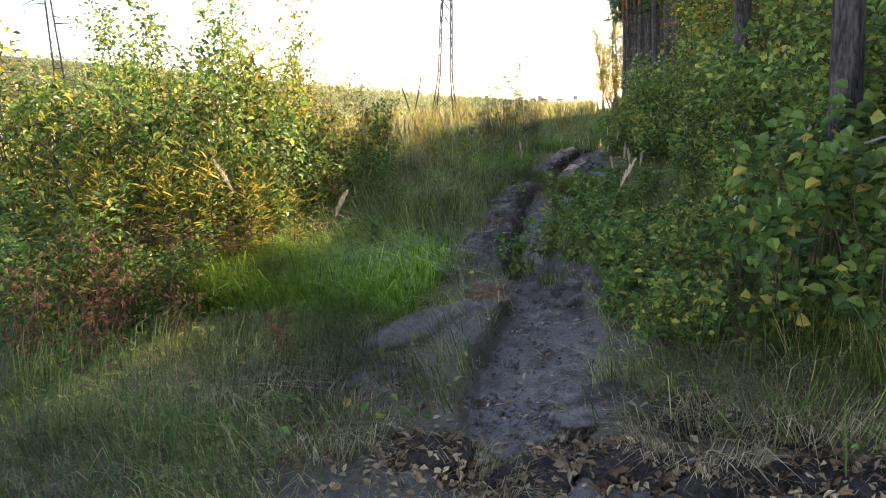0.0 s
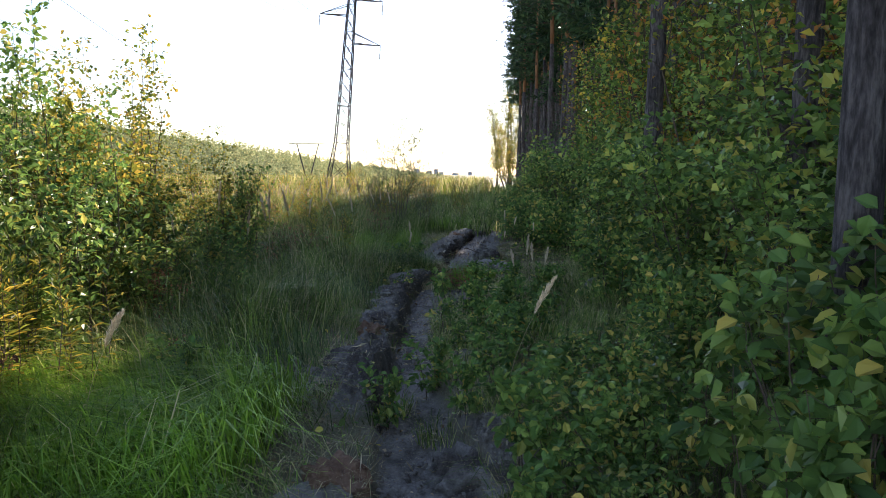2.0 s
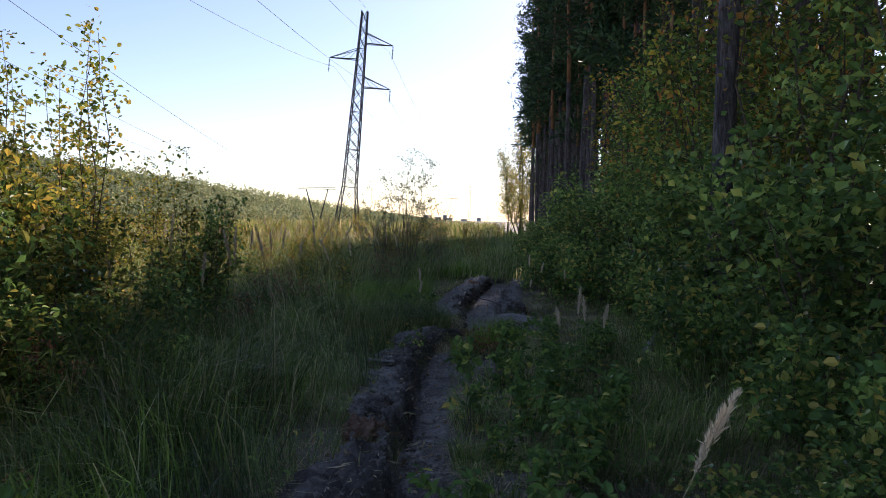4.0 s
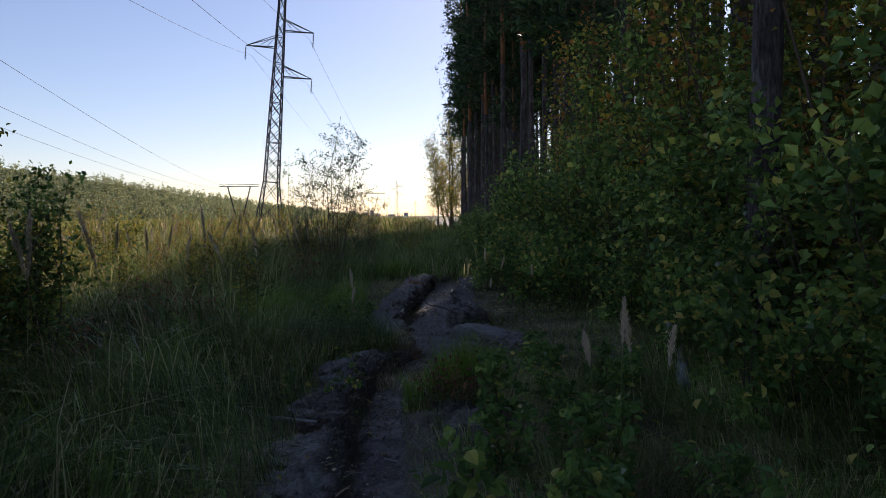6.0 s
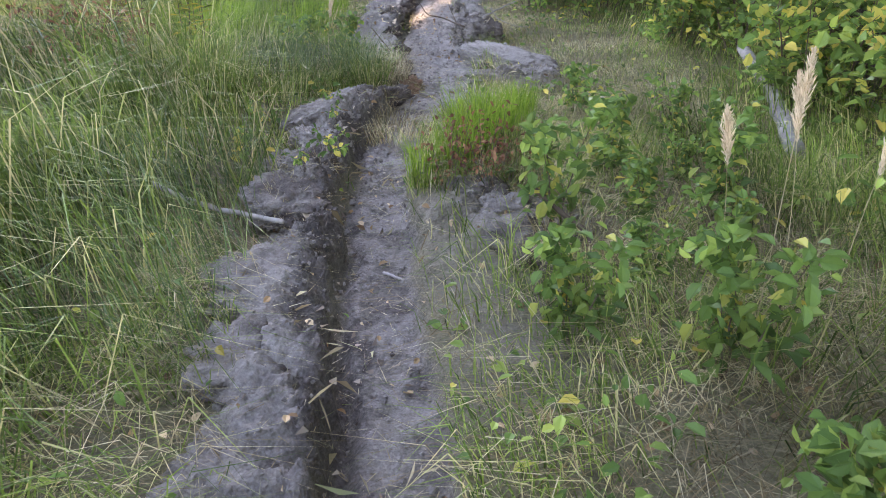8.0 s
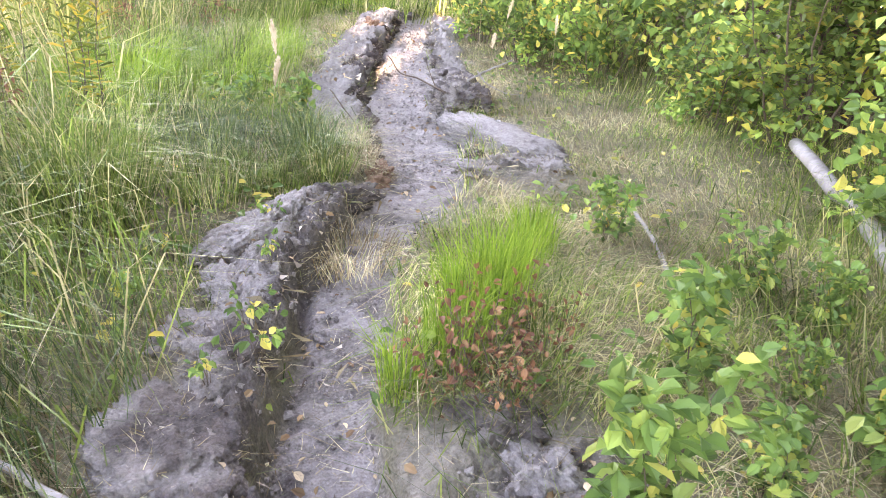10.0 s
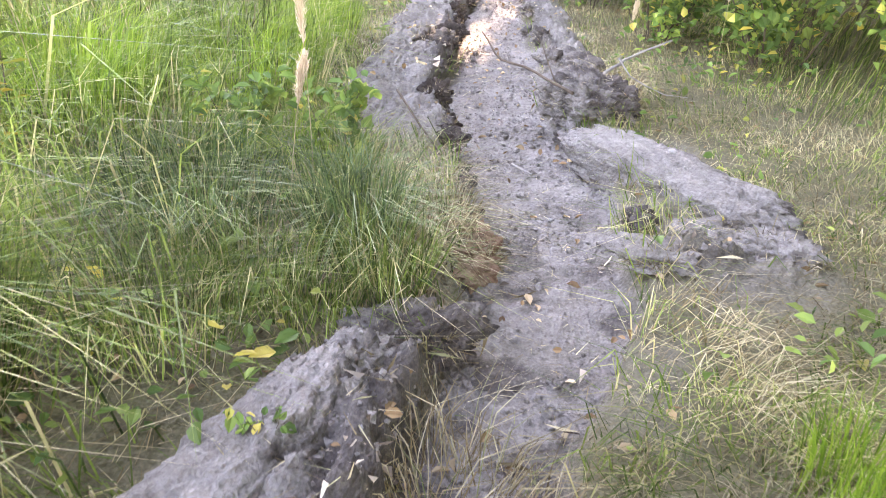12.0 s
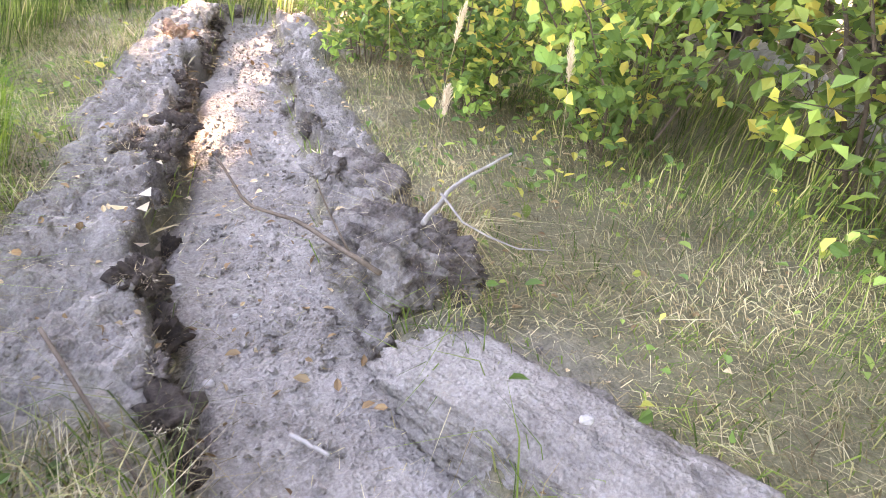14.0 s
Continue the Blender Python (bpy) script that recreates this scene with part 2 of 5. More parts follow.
def leaves(pos, way, up, length, width, fine=True):
    """Folded pointed leaves: a base, two shoulders a side and a tip, or a plain folded diamond."""
    way = unit(way)
    side = unit(np.cross(way, up))
    nrm = np.cross(side, way)
    L, W = np.asarray(length)[:, None], np.asarray(width)[:, None]
    lift = nrm * W * 0.18
    if fine:
        rows = [pos, pos + way * L * 0.3 + side * W * 0.46 + lift, pos + way * L * 0.68 + side * W * 0.38 + lift, pos + way * L - nrm * L * 0.12,
                pos + way * L * 0.68 - side * W * 0.38 + lift, pos + way * L * 0.3 - side * W * 0.46 + lift]
        pat = np.array([(0, 1, 2), (0, 2, 3), (0, 3, 4), (0, 4, 5)])
    else:
        rows = [pos, pos + way * L * 0.5 + side * W * 0.5 + lift, pos + way * L - nrm * L * 0.1, pos + way * L * 0.5 - side * W * 0.5 + lift]
        pat = np.array([(0, 1, 2), (0, 2, 3)])
    k = len(rows)
    v = np.stack(rows, 1).reshape(-1, 3)
    f = (pat[None] + (np.arange(len(pos)) * k)[:, None, None]).reshape(-1, 3)
    return v, f


def blades(pos, height, width, lean, rng, heading=None):
    """Grass blades: two-piece, bent over towards the tip."""
    n = len(pos)
    az = rng.uniform(0, 2 * math.pi, n) if heading is None else heading
    d = np.stack([np.cos(az), np.sin(az), np.zeros(n)], 1)
    s = np.stack([-np.sin(az), np.cos(az), np.zeros(n)], 1)
    tw = rng.uniform(0, math.pi, n)[:, None]
    s = s * np.cos(tw) + d * np.sin(tw)
    h, w, b = height[:, None], width[:, None], lean[:, None]
    z = np.array([[0, 0, 1.0]])
    mid = pos + d * b * h * 0.28 + z * h * 0.6
    tip = pos + d * b * h * (1.0 + 0.3 * b) + z * h * (1.0 - 0.35 * np.minimum(b, 1.4))
    v = np.stack([pos - s * w * 0.5, pos + s * w * 0.5, mid - s * w * 0.42, mid + s * w * 0.42, tip], 1).reshape(-1, 3)
    pat = np.array([(0, 1, 3), (0, 3, 2), (2, 3, 4)])
    return v, (pat[None] + (np.arange(n) * 5)[:, None, None]).reshape(-1, 3)


def vnoise(x, y, scale, seed=0):
    """Smooth value noise from 0 to 1."""
    x, y = np.asarray(x, float) * scale, np.asarray(y, float) * scale
    xi, yi = np.floor(x).astype(np.int64), np.floor(y).astype(np.int64)
    fx, fy = x - xi, y - yi
    fx, fy = fx * fx * (3 - 2 * fx), fy * fy * (3 - 2 * fy)

    def hsh(a, b):
        h = (a * 374761393 + b * 668265263 + seed * 974634777) & 0x7FFFFFFF
        h = ((h ^ (h >> 13)) * 1274126177) & 0x7FFFFFFF
        return ((h ^ (h >> 16)) & 0xFFFF) / 65535.0

    return (hsh(xi, yi) * (1 - fx) + hsh(xi + 1, yi) * fx) * (1 - fy) + (hsh(xi, yi + 1) * (1 - fx) + hsh(xi + 1, yi + 1) * fx) * fy


def fbm(x, y, scale, octaves=4, seed=0):
    t, a, s = 0, 0.5, scale
    for o in range(octaves):
        t = t + a * vnoise(x, y, s, seed + o)
        a, s = a * 0.5, s * 2.03
    return t


def worley(x, y, scale, seed=0):
    """Distance to the nearest of scattered points, one a cell."""
    x, y = np.asarray(x, float) * scale, np.asarray(y, float) * scale
    xi, yi = np.floor(x).astype(np.int64), np.floor(y).astype(np.int64)
    best = np.full(x.shape, 9.0)
    for dx in (-1, 0, 1):
        for dy in (-1, 0, 1):
            a, b = xi + dx, yi + dy
            h = (a * 374761393 + b * 668265263 + seed * 974634777) & 0x7FFFFFFF
            h = ((h ^ (h >> 13)) * 1274126177) & 0x7FFFFFFF
            px, py = ((h >> 3) & 0x3FF) / 1023.0, ((h >> 14) & 0x3FF) / 1023.0
            best = np.minimum(best, (a + px - x) ** 2 + (b + py - y) ** 2)
    return np.sqrt(best)


# ---- the ground: a shallow trench with thrown-up soil on both sides ----
TR_Y = [0, 3.4, 4.2, 5.5, 6.4, 8.0, 9.5, 11, 12.3, 13.5, 14.5, 15.2, 16, 17, 18.5, 20.5, 22, 24, 27]
TR_X = [-0.1, -0.05, -0.03, 0.0, -0.05, -0.32, -0.40, -0.46, -0.55, -0.6, -0.56, -0.38, -0.12, 0.02, -0.12, 0.02, 0.17, 0.36, 0.6]
TR_W = [0.25, 0.3, 0.36, 0.38, 0.3, 0.21, 0.19, 0.17, 0.18, 0.18, 0.2, 0.22, 0.34, 0.38, 0.36, 0.33, 0.31, 0.28, 0.1]


def centre(y):
    return np.interp(y, TR_Y, TR_X)


def step(a, b, v):
    t = np.clip((v - a) / (b - a), 0, 1)
    return t * t * (3 - 2 * t)


def spans(y, rows):
    """Strength of a bank along y from rows of start, end, strength."""
    t = np.zeros_like(np.asarray(y, float))
    for a, b, s in rows:
        t = np.maximum(t, s * step(a - 0.25, a + 0.15, y) * (1 - step(b - 0.15, b + 0.25, y)))
    return t


LEFT_BANK = [(4.7, 6.3, 0.35), (7.3, 9.4, 0.9), (9.7, 11.9, 0.8), (11.0, 15.6, 0.75), (17.6, 24, 0.75)]
RIGHT_BANK = [(6.2, 7.1, 0.7), (12.5, 13.4, 0.3), (16.2, 18.0, 0.25), (18.1, 24, 0.7)]


def rise(x, y):
    """The lie of the land without trench and banks."""
    return 0.19 * (1 - step(8.8, 12.2, y)) + 0.10 * step(19, 24, y) + 0.05 * (vnoise(x, y, 0.35, 11) - 0.5) + 0.12 * step(1.2, 4.0, x) + 0.06 * step(0.8, 2.2, -x)


def lay(x, y):
    """Height of the ground, how bare it is, and how much of it is dark turned turf and painted groove shade."""
    x, y = np.asarray(x, float), np.asarray(y, float)
    w = np.interp(y, TR_Y, TR_W)
    wob = 0.10 * (vnoise(x * 0 + 3, y, 1.7, 5) - 0.5) + 0.06 * (vnoise(x, y, 5, 6) - 0.5)
    d = x - centre(y) + wob
    live = step(2.6, 3.8, y) * (1 - step(23.5, 25.5, y))
    ins = 1 - step(w - 0.05, w + 0.04, np.abs(d))
    lump = fbm(x, y, 6, 4, 21)
    fine = fbm(x, y, 24, 3, 31)
    patch = fbm(x, y, 2.4, 3, 43)
    big_cell, small_cell = worley(x, y, 8.5, 3), worley(x, y, 27, 4)
    ragged = 0.12 * (fbm(x, y, 3.2, 3, 23) - 0.45) + 0.05 * (0.4 - big_cell)
    dl, dr = -d - w + ragged, d - w + ragged
    broad = step(16.8, 18.0, y)
    sp_l, sp_r = spans(y, LEFT_BANK), spans(y, RIGHT_BANK)
    bank_l = step(0.0, 0.05, dl) * (1 - step(0.25 + 0.17 * broad, 0.45 + 0.23 * broad, dl)) * sp_l
    bank_r = step(0.0, 0.06, dr) * (1 - step(0.24, 0.46, dr)) * sp_r
    bank = np.maximum(bank_l, bank_r)
    h = rise(x, y)
    h = h + live * (-0.11 * ins + 0.15 * bank * (0.55 + 0.95 * lump) * (1 - ins))
    bare = live * np.clip(np.maximum(ins * (0.75 + 0.5 * lump), bank * 1.7 * (1 - ins)), 0, 1)
    thrown = step(0.42, 0.6, fbm(x, y, 1.6, 3, 41)) * np.exp(-((np.abs(d) - w - 0.3) / 0.35) ** 2) * 0.8 * live
    bare = np.maximum(bare, thrown * 0.6)
    start = np.exp(-(((x - 0.2) / 1.3) ** 2 + ((y - 3.0) / 0.9) ** 2)) * (0.4 + 0.8 * vnoise(x, y, 2.5, 51))
    bare = np.clip(np.maximum(bare, np.clip(start, 0, 1) * 0.9), 0, 1)
    heap = np.exp(-(((x - 0.12) / 0.36) ** 2 + ((y - 12.95) / 0.45) ** 2)) * 1.3
    heap = np.maximum(heap, np.exp(-(((x - 0.62) / 0.34) ** 2 + ((y - 16.2) / 0.3) ** 2)))
    bare = np.clip(np.maximum(bare, heap * (0.55 + 0.6 * lump)), 0, 1)
    h = h + 0.09 * np.clip(heap, 0, 1) * lump * 1.6
    # groove at the left bank's foot: cut into the height, shade also coloured in
    shaded_gap = np.exp(-((d + w + 0.01) / 0.05) ** 2) * sp_l * (0.35 + vnoise(x, y, 2.2, 61))
    bare = np.clip(np.maximum(bare, shaded_gap * live * 1.4), 0, 1)
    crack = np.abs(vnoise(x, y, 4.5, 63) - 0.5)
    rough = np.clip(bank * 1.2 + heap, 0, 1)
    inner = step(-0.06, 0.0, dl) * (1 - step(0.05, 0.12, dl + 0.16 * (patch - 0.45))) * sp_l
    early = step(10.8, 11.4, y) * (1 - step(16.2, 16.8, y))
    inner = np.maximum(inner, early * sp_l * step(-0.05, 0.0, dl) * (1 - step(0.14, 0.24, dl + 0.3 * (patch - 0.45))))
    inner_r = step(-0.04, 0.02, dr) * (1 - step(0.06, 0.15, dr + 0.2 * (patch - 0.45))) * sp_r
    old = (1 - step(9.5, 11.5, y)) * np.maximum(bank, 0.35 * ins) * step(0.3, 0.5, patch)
    # dark turf faces, plus the groove's shade painted with the same peat colour
    peat = np.maximum(np.maximum(inner, inner_r * 0.8), np.maximum(old * 0.85, shaded_gap))
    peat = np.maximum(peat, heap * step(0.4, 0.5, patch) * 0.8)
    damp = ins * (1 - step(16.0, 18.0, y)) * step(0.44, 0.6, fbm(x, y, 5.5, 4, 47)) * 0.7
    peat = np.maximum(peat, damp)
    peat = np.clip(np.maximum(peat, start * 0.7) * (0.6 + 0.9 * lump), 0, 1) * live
    torn = np.clip(peat * 1.2, 0, 1) * rough
    h = h + bare * (1 - 0.4 * ins) * (0.07 * (lump - 0.47) + 0.05 * (fine - 0.45)) - 0.2 * shaded_gap * live - bank * 0.05 * live * np.exp(-(crack / 0.05) ** 2)
    h = h + live * ((0.035 * rough + 0.09 * torn) * (0.45 - big_cell) + (0.008 * bare + 0.018 * rough + 0.03 * torn) * (0.45 - small_cell))
    return h, bare, peat


def profile(x, y):
    return lay(x, y)[:2]


def ground_z(x, y):
    return profile(x, y)[0]


def axis(pieces):
    out = []
    for a, b, n in pieces:
        out += list(np.linspace(a, b, n, endpoint=False))
    return np.array(out + [pieces[-1][1]])


def build_ground():
    xs = axis([(-3000, -300, 3), (-300, -40, 5), (-40, -8, 10), (-8, -1.9, 16), (-1.9, 1.3, 220), (1.3, 8, 18), (8, 40, 9), (40, 300, 5), (300, 3000, 3)])
    ys = axis([(-600, -20, 5), (-20, 1.5, 12), (1.5, 11, 200), (11, 20, 500), (20, 25, 150), (25, 60, 30), (60, 300, 14), (300, 4000, 8)])
    X, Y = np.meshgrid(xs, ys)
    Z, B, K = lay(X.ravel(), Y.ravel())
    v = np.stack([X.ravel(), Y.ravel(), Z], 1)
    nx, ny = len(xs), len(ys)
    i = (np.arange(ny - 1)[:, None] * nx + np.arange(nx - 1)[None]).ravel()
    f = np.concatenate([np.stack([i, i + 1, i + nx + 1], 1), np.stack([i, i + nx + 1, i + nx], 1)])
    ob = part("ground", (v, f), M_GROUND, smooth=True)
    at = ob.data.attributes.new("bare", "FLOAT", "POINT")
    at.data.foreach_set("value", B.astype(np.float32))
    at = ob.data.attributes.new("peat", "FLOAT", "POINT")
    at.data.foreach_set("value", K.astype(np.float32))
    tagged(ob, "grey loam trench through grassy verge and meadow ground", "ground", kind="structure")


build_ground()


# ---- plants: builders ----
def curve_pts(a, b, bend, k=6, rng=RNG):
    a, b = np.asarray(a, float), np.asarray(b, float)
    t = np.linspace(0, 1, k)[:, None]
    off = rng.normal(0, 1, 3) * bend * np.linalg.norm(b - a)
    return a + (b - a) * t + off * (t * (1 - t) * 2) + rng.normal(0, 0.012, (k, 3)) * np.linalg.norm(b - a) * (t > 0)


def woody(rng, height, spread, stems, twigs, twig_len, base_r, low=0.15, droop=0.0, sides=5):
    """Stems with side twigs: their geometry, and points with directions at which leaves sit."""
    geos, at, way = [], [], []
    for s in range(stems):
        az, out = rng.uniform(0, 2 * math.pi), spread * math.sqrt(rng.uniform(0.02, 1))
        h = height * rng.uniform(0.7, 1.0) if s else height
        foot = np.array([math.cos(az) * spread * 0.12, math.sin(az) * spread * 0.12, -0.08])
        p = curve_pts(foot, (math.cos(az) * out, math.sin(az) * out, h), 0.08, 7, rng)
        geos.append(tube(p, np.linspace(base_r, base_r * 0.2, 7), sides, False))
        for k in range(twigs):
            u = rng.uniform(low, 1.0)
            i = min(int(u * 6), 5)
            q = p[i] + (p[i + 1] - p[i]) * (u * 6 - i)
            a2 = rng.uniform(0, 2 * math.pi)
            ln = twig_len * rng.uniform(0.5, 1.1) * (1.15 - 0.6 * u)
            dirn = np.array([math.cos(a2), math.sin(a2), rng.uniform(0.1, 0.8) - droop])
            e = q + unit(dirn) * ln
            pts = curve_pts(q, e, 0.1, 4, rng)
            geos.append(tube(pts[[0, 2, 3]], np.linspace(base_r * 0.35 * (1.1 - u * 0.6), base_r * 0.08, 3), 3, False))
            t = rng.uniform(0.15, 1.05, 14)
            at.append(q + (e - q) * t[:, None])
            way.append(np.repeat(unit(dirn)[None], 14, 0))
        t = rng.uniform(0.75, 1.0, 6)
        at.append(np.stack([np.interp(t * 6, range(7), p[:, c]) for c in range(3)], 1))
        way.append(np.repeat(unit(p[-1] - p[-2])[None], 6, 0))
    return join(geos), np.concatenate(at), np.concatenate(way)


def leaf_cloud(rng, at, way, count, length, width, jitter, fine=True, up_bias=1.0):
    k = rng.integers(0, len(at), count)
    pos = at[k] + rng.normal(0, jitter, (count, 3))
    pos[:, 2] = np.maximum(pos[:, 2], 0.02)
    d = unit(way[k] * 0.6 + rng.normal(0, 0.7, (count, 3)) - np.array([0, 0, 0.15]))
    up = unit(rng.normal(0, 0.55, (count, 3)) + np.array([0, 0, up_bias]))
    s = rng.uniform(0.6, 1.15, count)
    return leaves(pos, d, up, length * s, width * s, fine)


def shrub(name, label, category, seed, height, spread, stems, twigs, twig_len, base_r, n_leaf, length, width, mat, jitter=0.05, fine=True, low=0.15, droop=0.0, up_bias=1.0, group=""):
    rng = np.random.default_rng(seed)
    e = thing(name, label, category, group)
    wood, at, way = woody(rng, height, spread, stems, twigs, twig_len, base_r, low, droop)
    tagged(part("wood", wood, M_TWIG, e, smooth=True), kind="stuff")
    part("foliage", leaf_cloud(rng, at, way, n_leaf, length, width, jitter, fine, up_bias), mat, e)
    return e


def herb(name, label, seed, height, spread, stems, per_stem, length, width, mat, group=""):
    """Upright herb: straight stems with narrow leaves set all the way up."""
    rng = np.random.default_rng(seed)
    e = thing(name, label, "plant", group)
    geos, pos, way = [], [], []
    for _ in range(stems):
        a, r = rng.uniform(0, 2 * math.pi), spread * math.sqrt(rng.uniform(0, 1))
        h = height * rng.uniform(0.6, 1.0)
        foot = np.array([math.cos(a) * r * 0.5, math.sin(a) * r * 0.5, -0.05])
        p = curve_pts(foot, (math.cos(a) * r, math.sin(a) * r, h), 0.05, 6, rng)
        geos.append(tube(p, np.linspace(0.005, 0.0015, 6), 4, False))
        u = np.linspace(0.18, 1.0, per_stem)
        pos.append(np.stack([np.interp(u * 5, range(6), p[:, k]) for k in range(3)], 1))
        b = np.arange(per_stem) * 2.4 + rng.uniform(0, 6)
        way.append(np.stack([np.cos(b), np.sin(b), 0.55 - 0.7 * (1 - u) + 0.5 * u ** 4], 1))
    tagged(part("wood", join(geos), M_TWIG, e, smooth=True), kind="stuff")
    pos, way = np.concatenate(pos), np.concatenate(way)
    n = len(pos)
    up = unit(rng.normal(0, 0.15, (n, 3)) + (0, 0, 1))
    s = rng.uniform(0.7, 1.1, n)
    part("foliage", leaves(pos, way, up, length * s, width * s), mat, e)
    return e


def place(proto, spots, rng, lift=0.0):
    """Copies of a plant at (x, y, scale); the plant itself takes the first spot."""
    for i, (x, y, s) in enumerate(spots):
        z = float(ground_z(x, y)) - 0.01 + lift
        m = pose(x, y, z, 0, 0, rng.uniform(0, 360)) @ Matrix.Diagonal((s, s, s * rng.uniform(0.92, 1.08), 1))
        if i == 0:
            proto.matrix_basis = m
        else:
            c = copy_thing(proto, Matrix())
            c.matrix_basis = m


# ---- grasses (uncountable) ----
def scatter(n, x0, x1, y0, y1, rng, keep):
    x, y = rng.uniform(x0, x1, n), rng.uniform(y0, y1, n)
    k = rng.uniform(0, 1, n) < keep(x, y)
    return x[k], y[k]


def free(x, y):
    """How much grows: nothing on bare soil."""
    return np.clip(1 - profile(x, y)[1] * 1.5, 0, 1)


def bare_front(x, y):
    """Little grows under the leaf litter where the trench begins."""
    return 1 - 0.85 * np.exp(-((y - 3.3) / 0.85) ** 2) * step(-1.2, -0.5, x) * (1 - step(1.5, 2.1, x))


def grass_field(name, label, mat, n, box, h, w, lean, keep, seed, category="grass"):
    rng = np.random.default_rng(seed)
    x, y = scatter(n, *box, rng, keep)
    k = len(x)
    p = np.stack([x, y, ground_z(x, y) - 0.01], 1)
    tall = rng.uniform(h[0], h[1], k) * (0.4 + 0.75 * vnoise(x, y, 0.8, seed) + 0.5 * vnoise(x, y, 3.1, seed + 1))
    if name in ("verge_grass", "dry_verge_grass", "forest_edge_grass"):
        tall = tall * (1 - 0.5 * step(0.3, 0.8, x) * step(14.5, 16.5, y) * (1 - step(2.4, 3.0, x)))
    geo = blades(p, tall, rng.uniform(w[0], w[1], k), rng.uniform(lean[0], lean[1], k), rng, rng.uniform(0, 2 * math.pi, k) * 0.55 + 6 * vnoise(x, y, 0.5, seed + 3))
    return tagged(part(name, geo, mat), label, category, kind="stuff")


grass_field("verge_grass", "short green verge grass mixed with dead blades", M_GRASS, 190000, (-3.2, 2.6, 1.5, 27), (0.07, 0.27), (0.003, 0.007), (0.3, 1.6), lambda x, y: free(x, y) * bare_front(x, y) * (0.15 + 0.85 * step(0.3, 0.6, vnoise(x, y, 2.3, 71))) * (1 - 0.5 * step(0.4, 0.9, x) * step(14.5, 16.5, y)), 101)
grass_field("dry_verge_grass", "pale dry trampled grass beside the trench", M_STRAW, 190000, (-2.6, 2.6, 1.5, 26), (0.05, 0.2), (0.0024, 0.005), (0.7, 2.4), lambda x, y: free(x, y) * bare_front(x, y) * np.clip(0.25 + 0.9 * (vnoise(x, y, 0.7, 72) - 0.35) + 0.45 * (x > 0.3) * (y > 9.5), 0, 1), 102)
grass_field("tall_grass", "tall dark green grass along the trench", M_GRASS, 90000, (-7.5, -1.25, 5.5, 34), (0.4, 0.85), (0.004, 0.009), (0.25, 1.1), lambda x, y: free(x, y) * (0.25 + 0.75 * step(0.3, 0.6, vnoise(x, y, 0.6, 73))) * step(1.2, 2.2, -x + 0.6 * vnoise(x, y, 0.5, 75)), 103)
# the sunny strip takes the brighter green: sunlight put into the blade colour
grass_field("start_grass", "green grass by the first clods, sunlight in its bright colour", M_LUSH, 6500, (-3.4, -1.0, 5.4, 7.6), (0.25, 0.6), (0.006, 0.012), (0.5, 1.4), lambda x, y: free(x, y), 104)
grass_field("forest_edge_grass", "tall green grass along the bushes", M_GRASS, 30000, (0.6, 3.4, 1.0, 27), (0.25, 0.6), (0.004, 0.008), (0.3, 1.3), lambda x, y: free(x, y) * bare_front(x, y) * step(0.8, 1.7, x - 1.0 * step(13.5, 15.5, y) + 0.6 * vnoise(x, y, 0.7, 76)) * (0.4 + 0.6 * vnoise(x, y, 1.4, 77)), 105)
grass_field("track_grass", "green grass over the old track ahead", M_GRASS, 42000, (-3, 3.2, 24, 95), (0.25, 0.6), (0.008, 0.022), (0.2, 0.9), lambda x, y: np.clip(1.2 - y / 110, 0.15, 1), 106)
grass_field("green_meadow", "green tall meadow grass and herbs", M_GRASS, 46000, (-16, -2.0, 9, 42), (0.4, 1.0), (0.007, 0.016), (0.3, 1.4), lambda x, y: 0.2 + 0.8 * step(0.3, 0.65, vnoise(x, y, 0.35, 83)), 110)
grass_field("meadow_grass", "yellowing tall meadow grass under the power line", M_MEADOW, 52000, (-32, -2.4, 13, 60), (0.5, 1.2), (0.008, 0.02), (0.2, 1.2), lambda x, y: np.clip(1.3 - y / 60, 0.2, 1) * step(0.25, 0.75, vnoise(x, y, 0.35, 78)), 107)
grass_field("far_meadow", "far yellow-green meadow under the power line", M_MEADOW, 30000, (-110, 2, 55, 260), (0.9, 1.6), (0.06, 0.16), (0.1, 0.7), lambda x, y: np.clip(1.2 - y / 260, 0.1, 1), 108)
grass_field("left_dark_grass", "matted dark sedge in the forest shade", M_BLUE, 24000, (-4.2, -1.1, 2.0, 15), (0.15, 0.5), (0.003, 0.006), (0.3, 1.0), lambda x, y: free(x, y) * step(0.35, 0.6, vnoise(x, y, 0.8, 79)), 109)


def weeds(name, label, mat, n, box, size, top, keep, seed):
    rng = np.random.default_rng(seed)
    x, y = scatter(n, *box, rng, keep)
    k = len(x)
    p = np.stack([x, y, ground_z(x, y) + rng.uniform(0.01, top, k)], 1)
    d = rng.normal(0, 1, (k, 3)) * (1, 1, 0.4)
    up = unit(rng.normal(0, 0.4, (k, 3)) + (0, 0, 1))
    s = rng.uniform(size[0], size[1], k)
    return tagged(part(name, leaves(p, d, up, s, s * 0.6), mat), label, "plants", kind="stuff")


weeds("ground_weeds", "low broad-leaved weeds in the verge", M_OAK, 15000, (-3.0, 3.0, 2, 26), (0.03, 0.08), 0.18, lambda x, y: free(x, y) * (0.12 + 0.88 * step(0.5, 0.7, vnoise(x, y, 1.1, 81))), 201)
